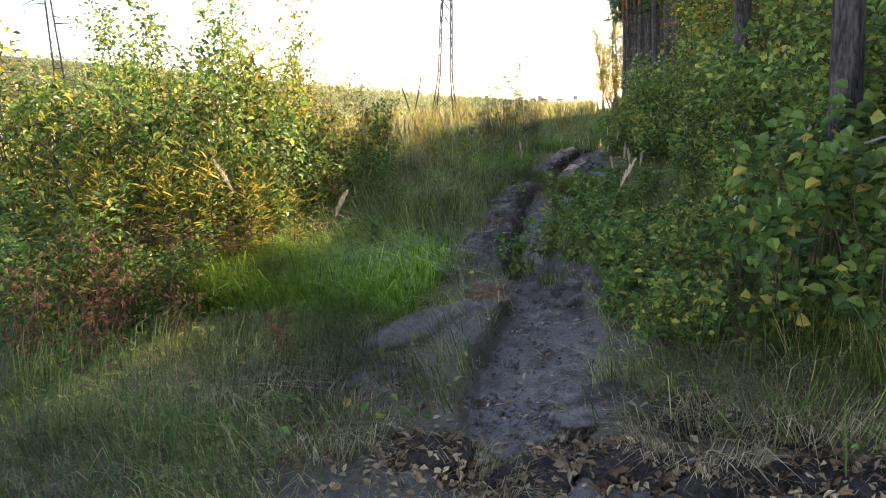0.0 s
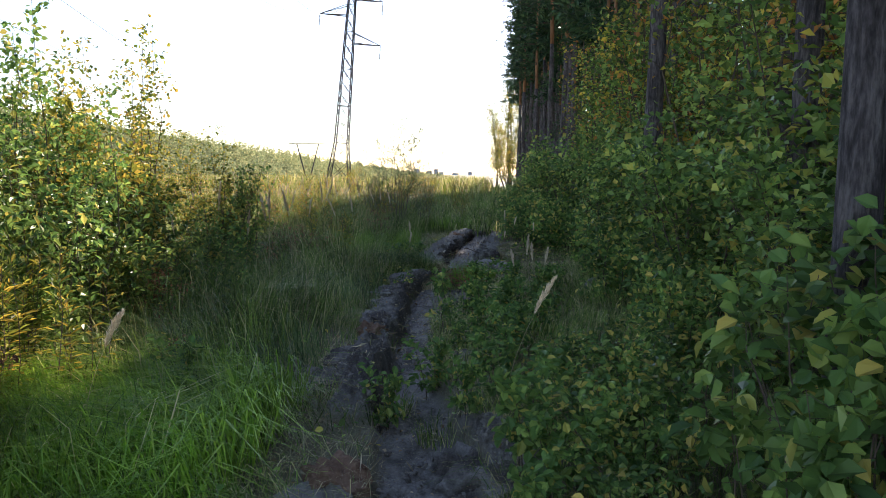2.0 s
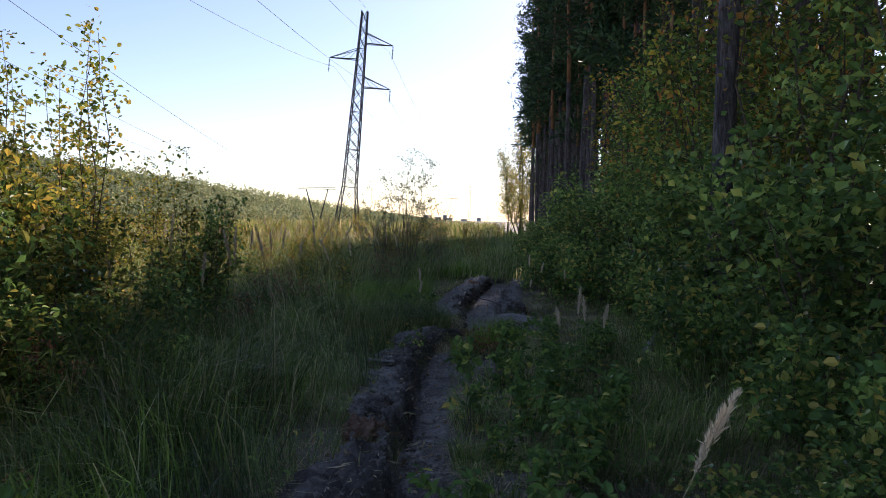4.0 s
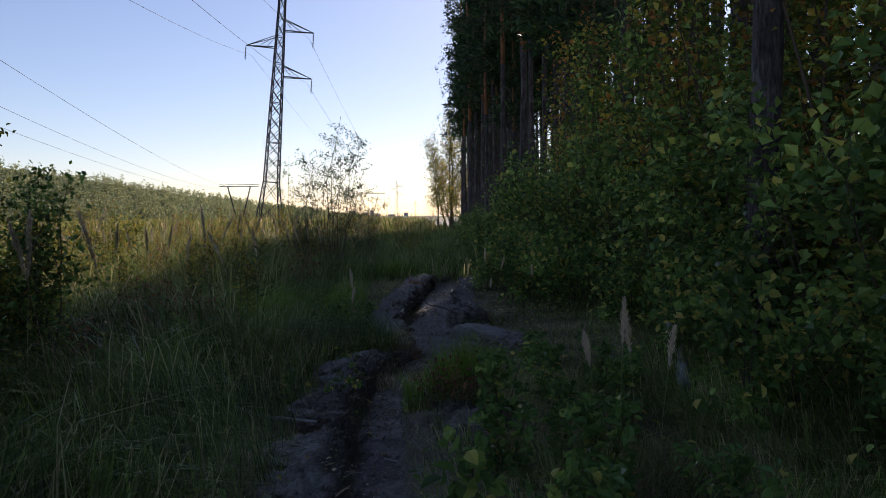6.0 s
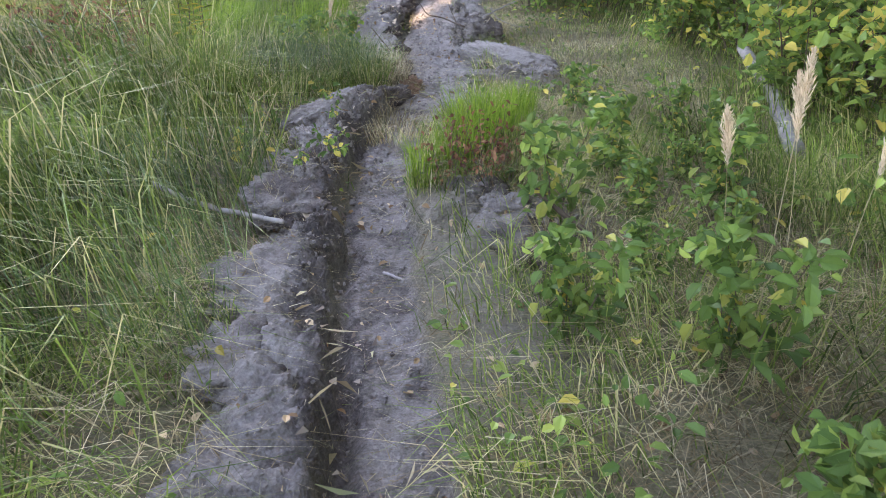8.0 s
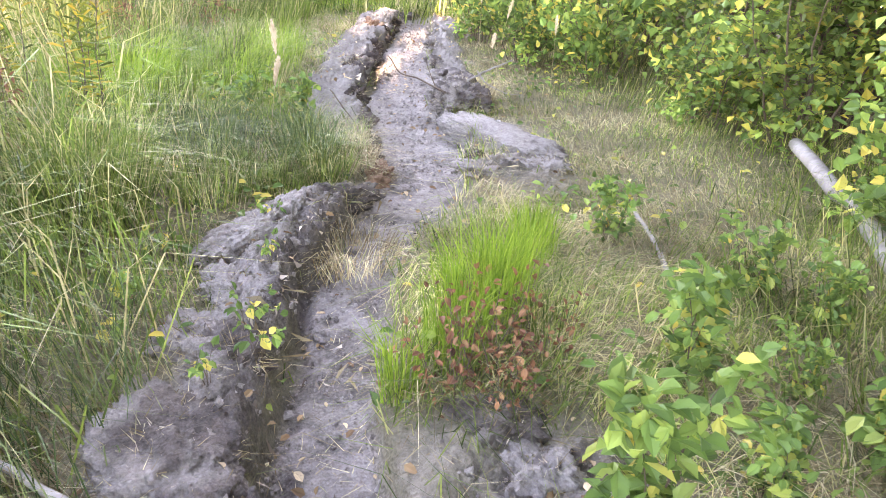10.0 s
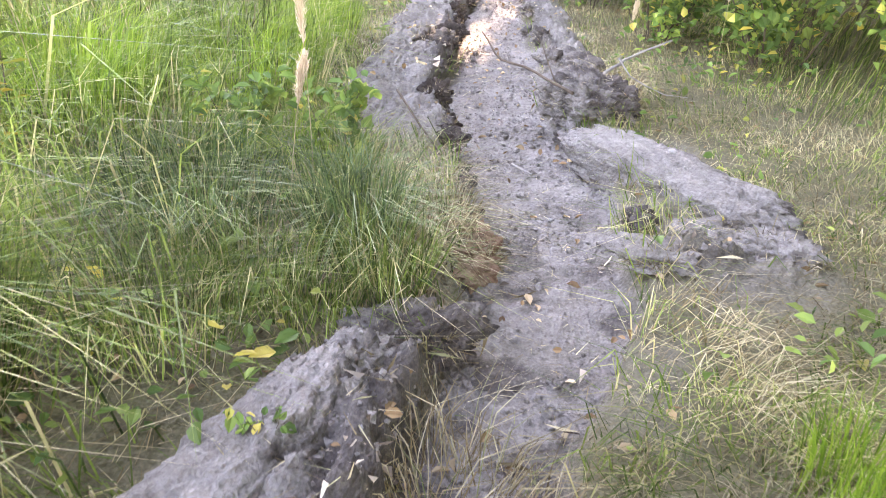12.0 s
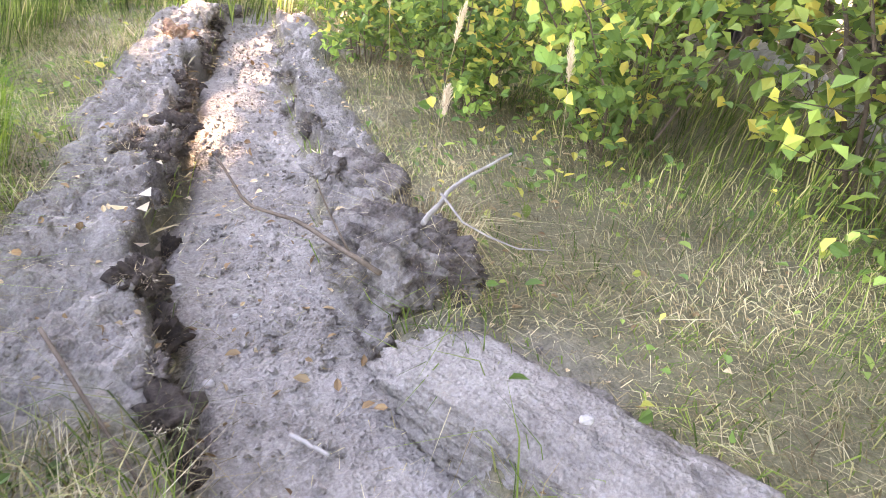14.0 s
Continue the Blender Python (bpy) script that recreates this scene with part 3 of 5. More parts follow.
weeds("fallen_leaves", "brown fallen leaves and litter on the soil", M_BROWNLEAF, 24000, (-1.8, 2.2, 1.6, 25), (0.02, 0.06), 0.015, lambda x, y: 0.09 + 0.91 * np.exp(-((y - 3.3) / 1.0) ** 2), 202)


def crumbs():
    """Soil crumbs and small lumps strewn over the trench and its banks."""
    rng = np.random.default_rng(5)
    x, y = scatter(60000, -1.8, 1.3, 3.2, 25, rng, lambda a, b: step(0.35, 0.8, profile(a, b)[1]) * (0.25 + 0.75 * step(0.3, 0.7, vnoise(a, b, 2.2, 91))))
    k = len(x)
    r = 0.0035 + 0.0045 * rng.exponential(1, k) * np.where(y < 10, 1.5, 1)
    r = np.minimum(r, 0.034)
    z = ground_z(x, y) + r * 0.35
    octa = np.array([(1, 0, 0), (-1, 0, 0), (0, 1, 0), (0, -1, 0), (0, 0, 1), (0, 0, -1)], float)
    tri = np.array([(0, 2, 4), (2, 1, 4), (1, 3, 4), (3, 0, 4), (2, 0, 5), (1, 2, 5), (3, 1, 5), (0, 3, 5)])
    turn = rng.normal(0, 1, (k, 3, 3))
    turn[:, 0] = unit(turn[:, 0])
    turn[:, 1] = unit(np.cross(turn[:, 0], turn[:, 1]))
    turn[:, 2] = np.cross(turn[:, 0], turn[:, 1])
    v = np.stack([x, y, z], 1)[:, None] + np.einsum("ij,kjl->kil", octa, turn) * r[:, None, None] * rng.uniform(0.6, 1.35, (k, 6, 1))
    f = tri[None] + (np.arange(k) * 6)[:, None, None]
    ob = part("soil_crumbs", (v.reshape(-1, 3), f.reshape(-1, 3)), M_SOIL)
    at = ob.data.attributes.new("peat", "FLOAT", "POINT")
    at.data.foreach_set("value", np.repeat(np.where(rng.uniform(0, 1, k) < 0.07, 0.6, 0.0), 6).astype(np.float32))
    tagged(ob, "loose crumbs of dry grey soil in the trench", "soil", kind="stuff")


def edge_roots():
    """Torn rootlets and dead grass hanging from the dark faces of the banks."""
    for name, mat, count, ln, seed in (("root_fringe", M_ROOTS, 42000, (0.02, 0.07), 15), ("torn_grass_fringe", M_STRAW, 12000, (0.05, 0.16), 16)):
        rng = np.random.default_rng(seed)
        x, y = scatter(count, -1.8, 1.3, 3.2, 24.5, rng, lambda a, b: step(0.45, 0.85, lay(a, b)[2]) * (0.2 + 0.8 * step(0.4, 0.6, vnoise(a, b, 4, 94))))
        k = len(x)
        p = np.stack([x, y, ground_z(x, y) + 0.004], 1)
        dirn = unit(rng.normal(0, 1, (k, 3)) * (1, 1, 0.5) + (0, 0, 0.25)) * rng.uniform(*ln, k)[:, None]
        side = unit(np.cross(dirn, rng.normal(0, 1, (k, 3)))) * rng.uniform(0.0007, 0.0018, k)[:, None]
        bend = rng.normal(0, 0.012, (k, 3)) - (0, 0, 0.01)
        v = np.stack([p - side, p + side, p + dirn * 0.55 + bend, p + dirn - (0, 0, 0.015)], 1).reshape(-1, 3)
        f = (np.array([(0, 1, 2), (2, 1, 3)])[None] + (np.arange(k) * 4)[:, None, None]).reshape(-1, 3)
        tagged(part(name, (v, f), mat), "torn rootlets and dead grass on the turf faces of the trench" if mat is M_ROOTS else "torn straw hanging from the trench banks", "roots", kind="stuff")


edge_roots()
crumbs()


def straws():
    """Short dead straws, rootlets and chips lying on the soil."""
    rng = np.random.default_rng(6)
    x, y = scatter(26000, -1.9, 1.5, 2.2, 25, rng, lambda a, b: 0.25 + 0.5 * vnoise(a, b, 1.4, 92))
    k = len(x)
    a = rng.uniform(0, 2 * math.pi, k)
    ln = rng.uniform(0.02, 0.11, k)[:, None]
    d = np.stack([np.cos(a), np.sin(a), rng.uniform(-0.05, 0.25, k)], 1)
    s = np.stack([-np.sin(a), np.cos(a), np.zeros(k)], 1) * rng.uniform(0.0008, 0.0022, k)[:, None]
    p = np.stack([x, y, ground_z(x, y) + 0.008], 1)
    v = np.stack([p - s, p + s, p + d * ln], 1).reshape(-1, 3)
    tagged(part("straw_litter", (v, np.arange(k * 3).reshape(-1, 3)), M_STRAW), "short dead straws and rootlets on the soil", "litter", kind="stuff")


straws()


# ---- clods of turned turf ----
def clod_geo(seed, size, rough=0.22, boxy=3.0, sub=4):
    bm = bmesh.new()
    bmesh.ops.create_icosphere(bm, subdivisions=sub, radius=1)
    v = np.array([p.co for p in bm.verts])
    f = np.array([[q.index for q in t.verts] for t in bm.faces])
    bm.free()
    v = v / (np.abs(v) ** boxy).sum(1, keepdims=True) ** (1 / boxy)
    off = Vector((seed * 3.1, seed * 1.7, 0))
    k = np.array([noise.fractal(Vector(p) * 1.4 + off, 0.7, 2.1, 5) for p in v])
    big = max(size)
    real = v * np.array(size)
    k2 = np.array([noise.voronoi(Vector(p) * (11 if big > 0.08 else 60) + off)[0][0] for p in real])
    k3 = np.array([noise.fractal(Vector(p) * 24 + off, 0.7, 2.0, 4) for p in real])
    out = 1 + rough * k - rough * 0.85 * (k2 - 0.35) + rough * 0.3 * k3
    if sub > 4:
        k4 = np.array([noise.voronoi(Vector(p) * 34 + off)[0][0] for p in real])
        out = out - (0.022 / max(0.1, min(size[0], size[1]))) * (k4 - 0.35)
    v = v * out[:, None] * np.array(size)
    v[:, 2] = np.where(v[:, 2] < 0, v[:, 2] * 0.6, v[:, 2])
    return v, f


def turf_side(v, seed, share):
    """How much each spot of a sod is dark turf: one flank, and torn patches."""
    off = Vector((seed * 2.3, 5.0, seed * 0.7))
    k = np.array([noise.fractal(Vector(p) * 7 + off, 0.8, 2.1, 4) for p in v])
    flank = v[:, 0] / max(1e-6, np.abs(v[:, 0]).max())
    return np.clip((k * 0.6 + flank * 0.55 - (1 - 2 * share)) * 2.2 + 0.5, 0, 1)


def fringe(seed, size, n, length, down=0.3):
    """Dead grass and roots that hang off a clod."""
    rng = np.random.default_rng(seed)
    a = unit(rng.normal(0, 1, (n, 3)))
    a[:, 2] = np.abs(a[:, 2]) * 0.8
    pos = a * np.array(size) * 0.95
    d = unit(a * 0.7 + rng.normal(0, 0.6, (n, 3)) - (0, 0, down))
    ln = rng.uniform(0.4, 1, n) * length
    s = unit(np.cross(d, rng.normal(0, 1, (n, 3)))) * 0.0022
    v = np.stack([pos - s, pos + s, pos + d * ln[:, None]], 1).reshape(-1, 3)
    return v, np.arange(n * 3).reshape(-1, 3)


def clod(x, y, size, turn, mat, label, seed, hairs=60, hair_len=0.1, sink=0.35, tilt=0.0, rough=0.22, boxy=3.0, lift=0.0, sub=4):
    e = thing("soil_clod", label, "clod", "clods along the trench")
    e.matrix_basis = pose(x, y, float(ground_z(x, y)) - size[2] * sink + lift, tilt, 0, turn)
    geo = clod_geo(seed, size, rough, boxy, sub)
    body = part("clod", geo, mat, e, smooth=True)
    if mat in (M_SOIL, M_TURF):
        at = body.data.attributes.new("peat", "FLOAT", "POINT")
        at.data.foreach_set("value", turf_side(geo[0], seed, 0.26 if mat is M_SOIL else 0.62).astype(np.float32))
    if hairs:
        tagged(part("dead_grass", fringe(seed, size, hairs * 2, hair_len), M_STRAW, e, "dry grass roots"), kind="stuff")
        tagged(part("root_mat", fringe(seed + 500, size, 320, hair_len * 0.5, 0.1), M_ROOTS, e, "fine grey-brown rootlets"), kind="stuff")
    return e


PALE, DARK, RED = "pale grey dry turf clod beside the trench", "dark fibrous turf clod on the trench bank", "reddish root-bound turf clod at the trench edge"
CLODS = [
    # the first long sod and its red broken end
    (-0.88, 5.35, (0.23, 0.88, 0.2), -27, M_SOIL, PALE, 1, 80), (-0.52, 6.05, (0.20, 0.24, 0.15), 20, M_RED, RED, 2, 160), (-1.0, 4.35, (0.26, 0.3, 0.09), 40, M_TURF, DARK, 3, 60),
    (0.2, 6.45, (0.33, 0.24, 0.3), -10, M_TURF, DARK, 4, 120), (0.38, 6.1, (0.12, 0.2, 0.10), 15, M_TURF, DARK, 5, 60), (0.35, 4.0, (0.34, 0.26, 0.06), 30, M_TURF, DARK, 6, 100),
    # the second heap
    (-1.05, 8.05, (0.30, 0.36, 0.17), 25, M_TURF, DARK, 7, 160), (-0.92, 8.85, (0.24, 0.32, 0.16), -15, M_TURF, DARK, 8, 120), (-1.2, 7.6, (0.22, 0.2, 0.12), 60, M_SOIL, PALE, 9, 60),
    (0.20, 8.85, (0.26, 0.28, 0.13), 5, M_TURF, DARK, 10, 90), (-0.86, 9.8, (0.18, 0.22, 0.17), 10, M_RED, RED, 11, 120), (-0.92, 10.5, (0.2, 0.34, 0.15), 5, M_TURF, DARK, 12, 120),
    (-0.98, 11.2, (0.2, 0.3, 0.13), -8, M_SOIL, PALE, 13, 60), (-1.05, 11.75, (0.20, 0.24, 0.11), 18, M_SOIL, PALE, 14, 50),
    # the big pale clod and the bank up to the dark tip
    (-1.1, 12.38, (0.24, 0.33, 0.12), 12, M_SOIL, PALE, 15, 60), (-1.08, 13.2, (0.25, 0.34, 0.14), 18, M_TURF, DARK, 16, 160), (-1.22, 13.45, (0.13, 0.3, 0.11), 12, M_SOIL, PALE, 17, 30),
    (-0.98, 13.75, (0.16, 0.2, 0.13), 30, M_TURF, DARK, 18, 100), (-1.18, 14.0, (0.16, 0.24, 0.12), 8, M_SOIL, PALE, 19, 40), (-1.06, 14.38, (0.17, 0.22, 0.15), 25, M_SOIL, PALE, 20, 80),
    (-0.98, 15.08, (0.17, 0.62, 0.19), -28, M_SOIL, "long smooth grey sod on the trench bank", 22, 30), (-0.62, 15.68, (0.17, 0.26, 0.14), -62, M_TURF, DARK, 23, 220),
    (-0.40, 16.42, (0.17, 0.26, 0.15), -20, M_RED, RED, 24, 260),
    # clods on the forest side
    (-0.02, 13.36, (0.19, 0.16, 0.15), 20, M_TURF, DARK, 25, 60), (0.12, 12.7, (0.38, 0.24, 0.15), -30, M_TURF, DARK, 26, 160), (0.06, 13.08, (0.14, 0.13, 0.13), 50, M_SOIL, PALE, 27, 20),
    (0.65, 17.13, (0.22, 0.70, 0.16), 27, M_SOIL, "long smooth pale sod lying along the trench", 28, 10), (0.58, 16.45, (0.22, 0.2, 0.12), 40, M_SOIL, PALE, 29, 50), (0.86, 16.35, (0.16, 0.2, 0.11), 10, M_SOIL, PALE, 30, 40),
    (0.34, 16.25, (0.16, 0.2, 0.06), 70, M_SOIL, PALE, 31, 40), (0.45, 18.3, (0.25, 0.33, 0.2), 20, M_TURF, "dark upturned root clod with straw and twigs", 32, 160),
    (0.55, 19.2, (0.2, 0.42, 0.17), 4, M_TURF, DARK, 33, 120), 
    # the broad bank opposite
    (-0.62, 19.85, (0.12, 0.22, 0.13), -10, M_TURF, DARK, 39, 100),
    (-0.34, 22.6, (0.19, 0.5, 0.15), -8, M_RED, RED, 42, 80), (-0.1, 23.6, (0.2, 0.4, 0.14), -10, M_SOIL, PALE, 43, 60), (0.2, 24.6, (0.34, 0.2, 0.13), 5, M_TURF, DARK, 44, 80),
]
for cx, cy, size, turn, cmat, clabel, seed, hairs in CLODS:
    long_sod, block = seed == 28, seed == 32
    size = size if long_sod or block else (size[0] * 0.86, size[1] * 0.92, size[2] * 0.72)
    bumpy = 0.12 if long_sod else 0.16 if seed == 22 else 0.24 if block else 0.2 if seed == 1 else 0.45 if cmat is M_RED else min(0.36, 0.085 / max(size[0], size[1]))
    clod(cx, cy, size, turn, cmat, clabel, seed, hairs, rough=bumpy, boxy=4.5 if long_sod or block else 2.6, sink=0.35 if long_sod else 0.25, sub=6 if seed in (22, 28, 32) else 4 if seed < 10 else 5)


# broken dark turf along the cut edges of the trench; its dark colour also stands in for crevice shade
CE = np.random.default_rng(808)
for i in range(44):
    ey = 16.6 + i * 0.17 + CE.uniform(-0.06, 0.06)
    side = -1 if i % 4 else 1
    ex = float(np.interp(ey, TR_Y, TR_X)) + side * (float(np.interp(ey, TR_Y, TR_W)) + CE.uniform(0.0, 0.07))
    es = CE.uniform(0.045, 0.085)
    clod(ex, ey, (es, es * CE.uniform(1.0, 1.7), es * CE.uniform(0.7, 1.1)), CE.uniform(-40, 40), (M_TURF, M_DARKPEAT, M_DARKPEAT, M_TURF)[i % 4], "small dark crumbling lump of peat at the trench edge", 300 + i, 12, 0.06, 0.2, rough=0.6)


# ---- tussocks, seedlings and stalks ----
def tussock(x, y, radius, height, n, mat, label, seed, lean=(0.1, 0.7), width=(0.003, 0.006)):
    rng = np.random.default_rng(seed)
    a, r = rng.uniform(0, 2 * math.pi, n), radius * np.sqrt(rng.uniform(0, 1, n))
    p = np.stack([np.cos(a) * r, np.sin(a) * r, np.full(n, -0.02)], 1)
    geo = blades(p, rng.uniform(0.55, 1.0, n) * height, rng.uniform(*width, n), rng.uniform(*lean, n), rng, a + rng.normal(0, 0.8, n))
    e = thing("grass_tussock", label, "grass tussock", "tussocks by the trench", at=(x, y, float(ground_z(x, y))))
    tagged(part("clump", geo, mat, e), kind="stuff")
    k = n // 4
    q = p[:k] * (1.25, 1.25, 1)
    thatch = blades(q, rng.uniform(0.3, 0.8, k) * height * 0.7, rng.uniform(*width, k) * 0.8, rng.uniform(0.6, 1.8, k), rng)
    tagged(part("thatch", thatch, M_STRAW, e, "dead straw thatch"), kind="stuff")
    return e


BRIGHT = "bright green upright grass tussock in the trench"
SEDGE = "bluish green arching sedge tussock by the trench"
HEAP = "heap of brown fallen leaves and torn turf"
for i, (hx, hy, hr, hh) in enumerate([(-0.45, 3.35, 0.28, 0.10), (0.0, 3.2, 0.3, 0.10), (0.75, 3.85, 0.3, 0.14), (0.45, 3.3, 0.28, 0.10), (1.1, 3.7, 0.26, 0.13), (0.85, 3.15, 0.3, 0.11), (0.2, 3.6, 0.22, 0.06), (1.3, 3.25, 0.28, 0.12), (-0.15, 2.75, 0.28, 0.09), (0.45, 2.75, 0.28, 0.09), (1.0, 2.7, 0.28, 0.1)]):
    e = clod(hx, hy, (hr * 0.8, hr * 0.7, hh * 0.6), i * 47, M_DARKPEAT, HEAP, 400 + i, 60, 0.14, 0.3, rough=0.3)
    n = 260
    a = unit(CE.normal(0, 1, (n, 3)))
    a[:, 2] = np.abs(a[:, 2])
    spread = CE.uniform(0.9, 1.35, (n, 1))
    at = a * np.array([hr * 0.85, hr * 0.75, hh * 0.62]) * np.hstack([spread, spread, np.ones((n, 1))])
    lie = unit(CE.normal(0, 1, (n, 3)) * (1, 1, 0.45))
    tagged(part("leaf_cover", leaves(at, lie, a + CE.normal(0, 0.5, (n, 3)), CE.uniform(0.03, 0.075, n), CE.uniform(0.018, 0.04, n), False), M_BROWNLEAF, e, "brown curled fallen leaves"), kind="stuff")
for tx, ty, tr, th, tn, tm, tl in [
    (0.40, 14.75, 0.13, 0.42, 200, M_LUSH, BRIGHT), (0.46, 15.05, 0.11, 0.36, 150, M_LUSH, BRIGHT),
    (-0.12, 13.8, 0.12, 0.5, 170, M_LUSH, BRIGHT), (0.04, 14.1, 0.19, 0.62, 420, M_LUSH, BRIGHT), (0.2, 14.45, 0.16, 0.5, 240, M_LUSH, BRIGHT), (-0.34, 13.6, 0.07, 0.45, 110, M_LUSH, BRIGHT), (0.3, 13.9, 0.14, 0.4, 120, M_GRASS, BRIGHT),
    (-0.85, 16.25, 0.17, 0.62, 520, M_BLUE, SEDGE), (-0.72, 16.0, 0.14, 0.5, 300, M_GRASS, SEDGE), (-1.0, 16.7, 0.2, 0.55, 400, M_GRASS, SEDGE), (-1.5, 16.4, 0.3, 0.6, 600, M_BLUE, SEDGE), (-2.0, 15.2, 0.35, 0.85, 900, M_GRASS, SEDGE),
    (-1.7, 18.2, 0.4, 0.8, 1100, M_LUSH, SEDGE), (-2.4, 17.4, 0.4, 0.9, 1000, M_LUSH, SEDGE), (-1.5, 19.6, 0.35, 0.75, 800, M_LUSH, SEDGE), (-0.6, 17.0, 0.12, 0.3, 160, M_STRAW, "dry straw tussock at the trench edge"), (-0.52, 16.55, 0.15, 0.3, 260, M_STRAW, "dry straw tussock at the trench edge"),
    # sunlit tufts ahead: brighter green blades stand in for the sun on them
    (-0.92, 25.4, 0.5, 0.6, 1100, M_LUSH, "green grass tussock ahead, sunlight in its bright colour"), (-0.6, 26.3, 0.4, 0.5, 700, M_LUSH, "green grass tussock ahead, sunlight in its bright colour"),
    (-1.15, 15.95, 0.2, 0.42, 300, M_GRASS, SEDGE), (-0.95, 15.8, 0.15, 0.32, 220, M_GRASS, SEDGE), (-1.4, 15.65, 0.25, 0.45, 360, M_GRASS, SEDGE), (-0.62, 16.25, 0.12, 0.26, 200, M_STRAW, "dry straw tussock at the trench edge"), (-1.25, 17.0, 0.2, 0.5, 300, M_LUSH, SEDGE), (0.0, 7.05, 0.15, 0.32, 140, M_GRASS, SEDGE), (-0.35, 7.6, 0.12, 0.3, 110, M_GRASS, SEDGE), (0.08, 8.4, 0.16, 0.38, 160, M_GRASS, SEDGE), (-0.1, 9.3, 0.12, 0.32, 120, M_GRASS, SEDGE), (-0.12, 10.3, 0.12, 0.32, 120, M_GRASS, SEDGE), (-1.25, 6.6, 0.2, 0.4, 220, M_LUSH, SEDGE), (-1.5, 6.2, 0.22, 0.4, 220, M_LUSH, SEDGE), (0.95, 5.0, 0.2, 0.6, 260, M_GRASS, SEDGE), (1.6, 4.6, 0.3, 0.75, 420, M_GRASS, SEDGE), (1.9, 4.0, 0.3, 0.8, 420, M_GRASS, SEDGE), (-0.55, 15.05, 0.3, 0.28, 420, M_STRAW, "dry straw tussock at the trench edge"), (-1.0, 3.5, 0.3, 0.3, 420, M_STRAW, "dry straw tussock among fallen leaves"), (0.75, 3.5, 0.3, 0.25, 420, M_STRAW, "dry straw tussock among fallen leaves"), (1.35, 3.8, 0.35, 0.35, 420, M_STRAW, "dry straw tussock among fallen leaves"), (-0.3, 3.1, 0.3, 0.2, 300, M_STRAW, "dry straw tussock among fallen leaves"), (-1.7, 3.9, 0.35, 0.35, 420, M_STRAW, "dry straw tussock among fallen leaves"), (0.35, 12.55, 0.16, 0.35, 220, M_STRAW, "dry straw tussock at the trench edge"),
    (0.62, 18.5, 0.2, 0.36, 300, M_STRAW, "dry straw tussock on the root clod"), (-0.8, 17.3, 0.2, 0.2, 260, M_STRAW, "dry straw tussock at the trench edge"), (1.4, 16.8, 0.5, 0.16, 260, M_STRAW, "flattened dry grass tussock"), (1.6, 18.0, 0.5, 0.16, 260, M_STRAW, "flattened dry grass tussock"),
]:
    flat = tl.startswith("flattened")
    tussock(tx, ty, tr, th, tn, tm, tl, int(tx * 100 + ty * 1000) % 9999, (0.9, 2.6) if flat else (0.5, 1.5) if tm is M_STRAW else (0.05, 0.4) if tl is BRIGHT else (0.15, 1.1))

RP = np.random.default_rng(31)


def stalk(x, y, height, lean, az, seed):
    """A reed-grass stalk with a pale plume."""
    rng = np.random.default_rng(seed)
    e = thing("seed_stalk", "pale feathery grass seed head on a thin stalk", "grass stalk", "seed stalks")
    e.matrix_basis = pose(x, y, float(ground_z(x, y)), 0, 0, az)
    t = np.linspace(0, 1, 7)
    p = np.stack([lean * t ** 2 * height, 0 * t, t * height * (1 - 0.1 * lean)], 1)
    part("stalk", tube(p, np.linspace(0.0025, 0.0012, 7), 4), M_STRAW, e)
    n = 320
    u = rng.uniform(0.76, 1.0, n)
    pos = np.stack([np.interp(u, t, p[:, c]) for c in range(3)], 1)
    fat = 0.5 + np.sin((u - 0.76) / 0.24 * math.pi)
    d = unit(rng.normal(0, 0.26, (n, 3)) + (lean * 0.6, 0, 0.95))
    pos = pos + rng.normal(0, 0.004, (n, 3)) * fat[:, None]
    tagged(part("plume", leaves(pos, d, rng.normal(0, 1, (n, 3)), 0.026 * fat + 0.008, np.full(n, 0.0035), False), M_PLUME, e), kind="stuff")
    return e


for i, (sx, sy, sh, sl, sa) in enumerate([(0.40, 6.75, 1.0, 0.35, 20), (0.85, 11.8, 1.1, 0.1, 60), (0.98, 11.9, 1.0, 0.15, 100), (0.78, 12.0, 0.9, 0.12, 200), (1.05, 11.7, 0.95, 0.1, 10), (-1.05, 16.6, 0.95, 0.12, 120), (-1.1, 16.3, 0.75, 0.12, 40), (-2.35, 5.9, 1.25, 0.4, 160), (-1.95, 6.1, 0.95, 0.45, 330),
                                          (0.9, 20.2, 1.0, 0.1, 90), (1.02, 19.6, 0.9, 0.15, 10), (0.82, 19.0, 0.6, 0.12, 40), (1.5, 19.0, 0.8, 0.1, 80)]):
    stalk(sx, sy, sh, sl, sa, 400 + i)
for i in range(80):
    sx, sy = RP.uniform(-8, -2.0), RP.uniform(11, 30)
    stalk(sx, sy, RP.uniform(1.2, 1.75), RP.uniform(0.05, 0.3), RP.uniform(0, 360), 500 + i)

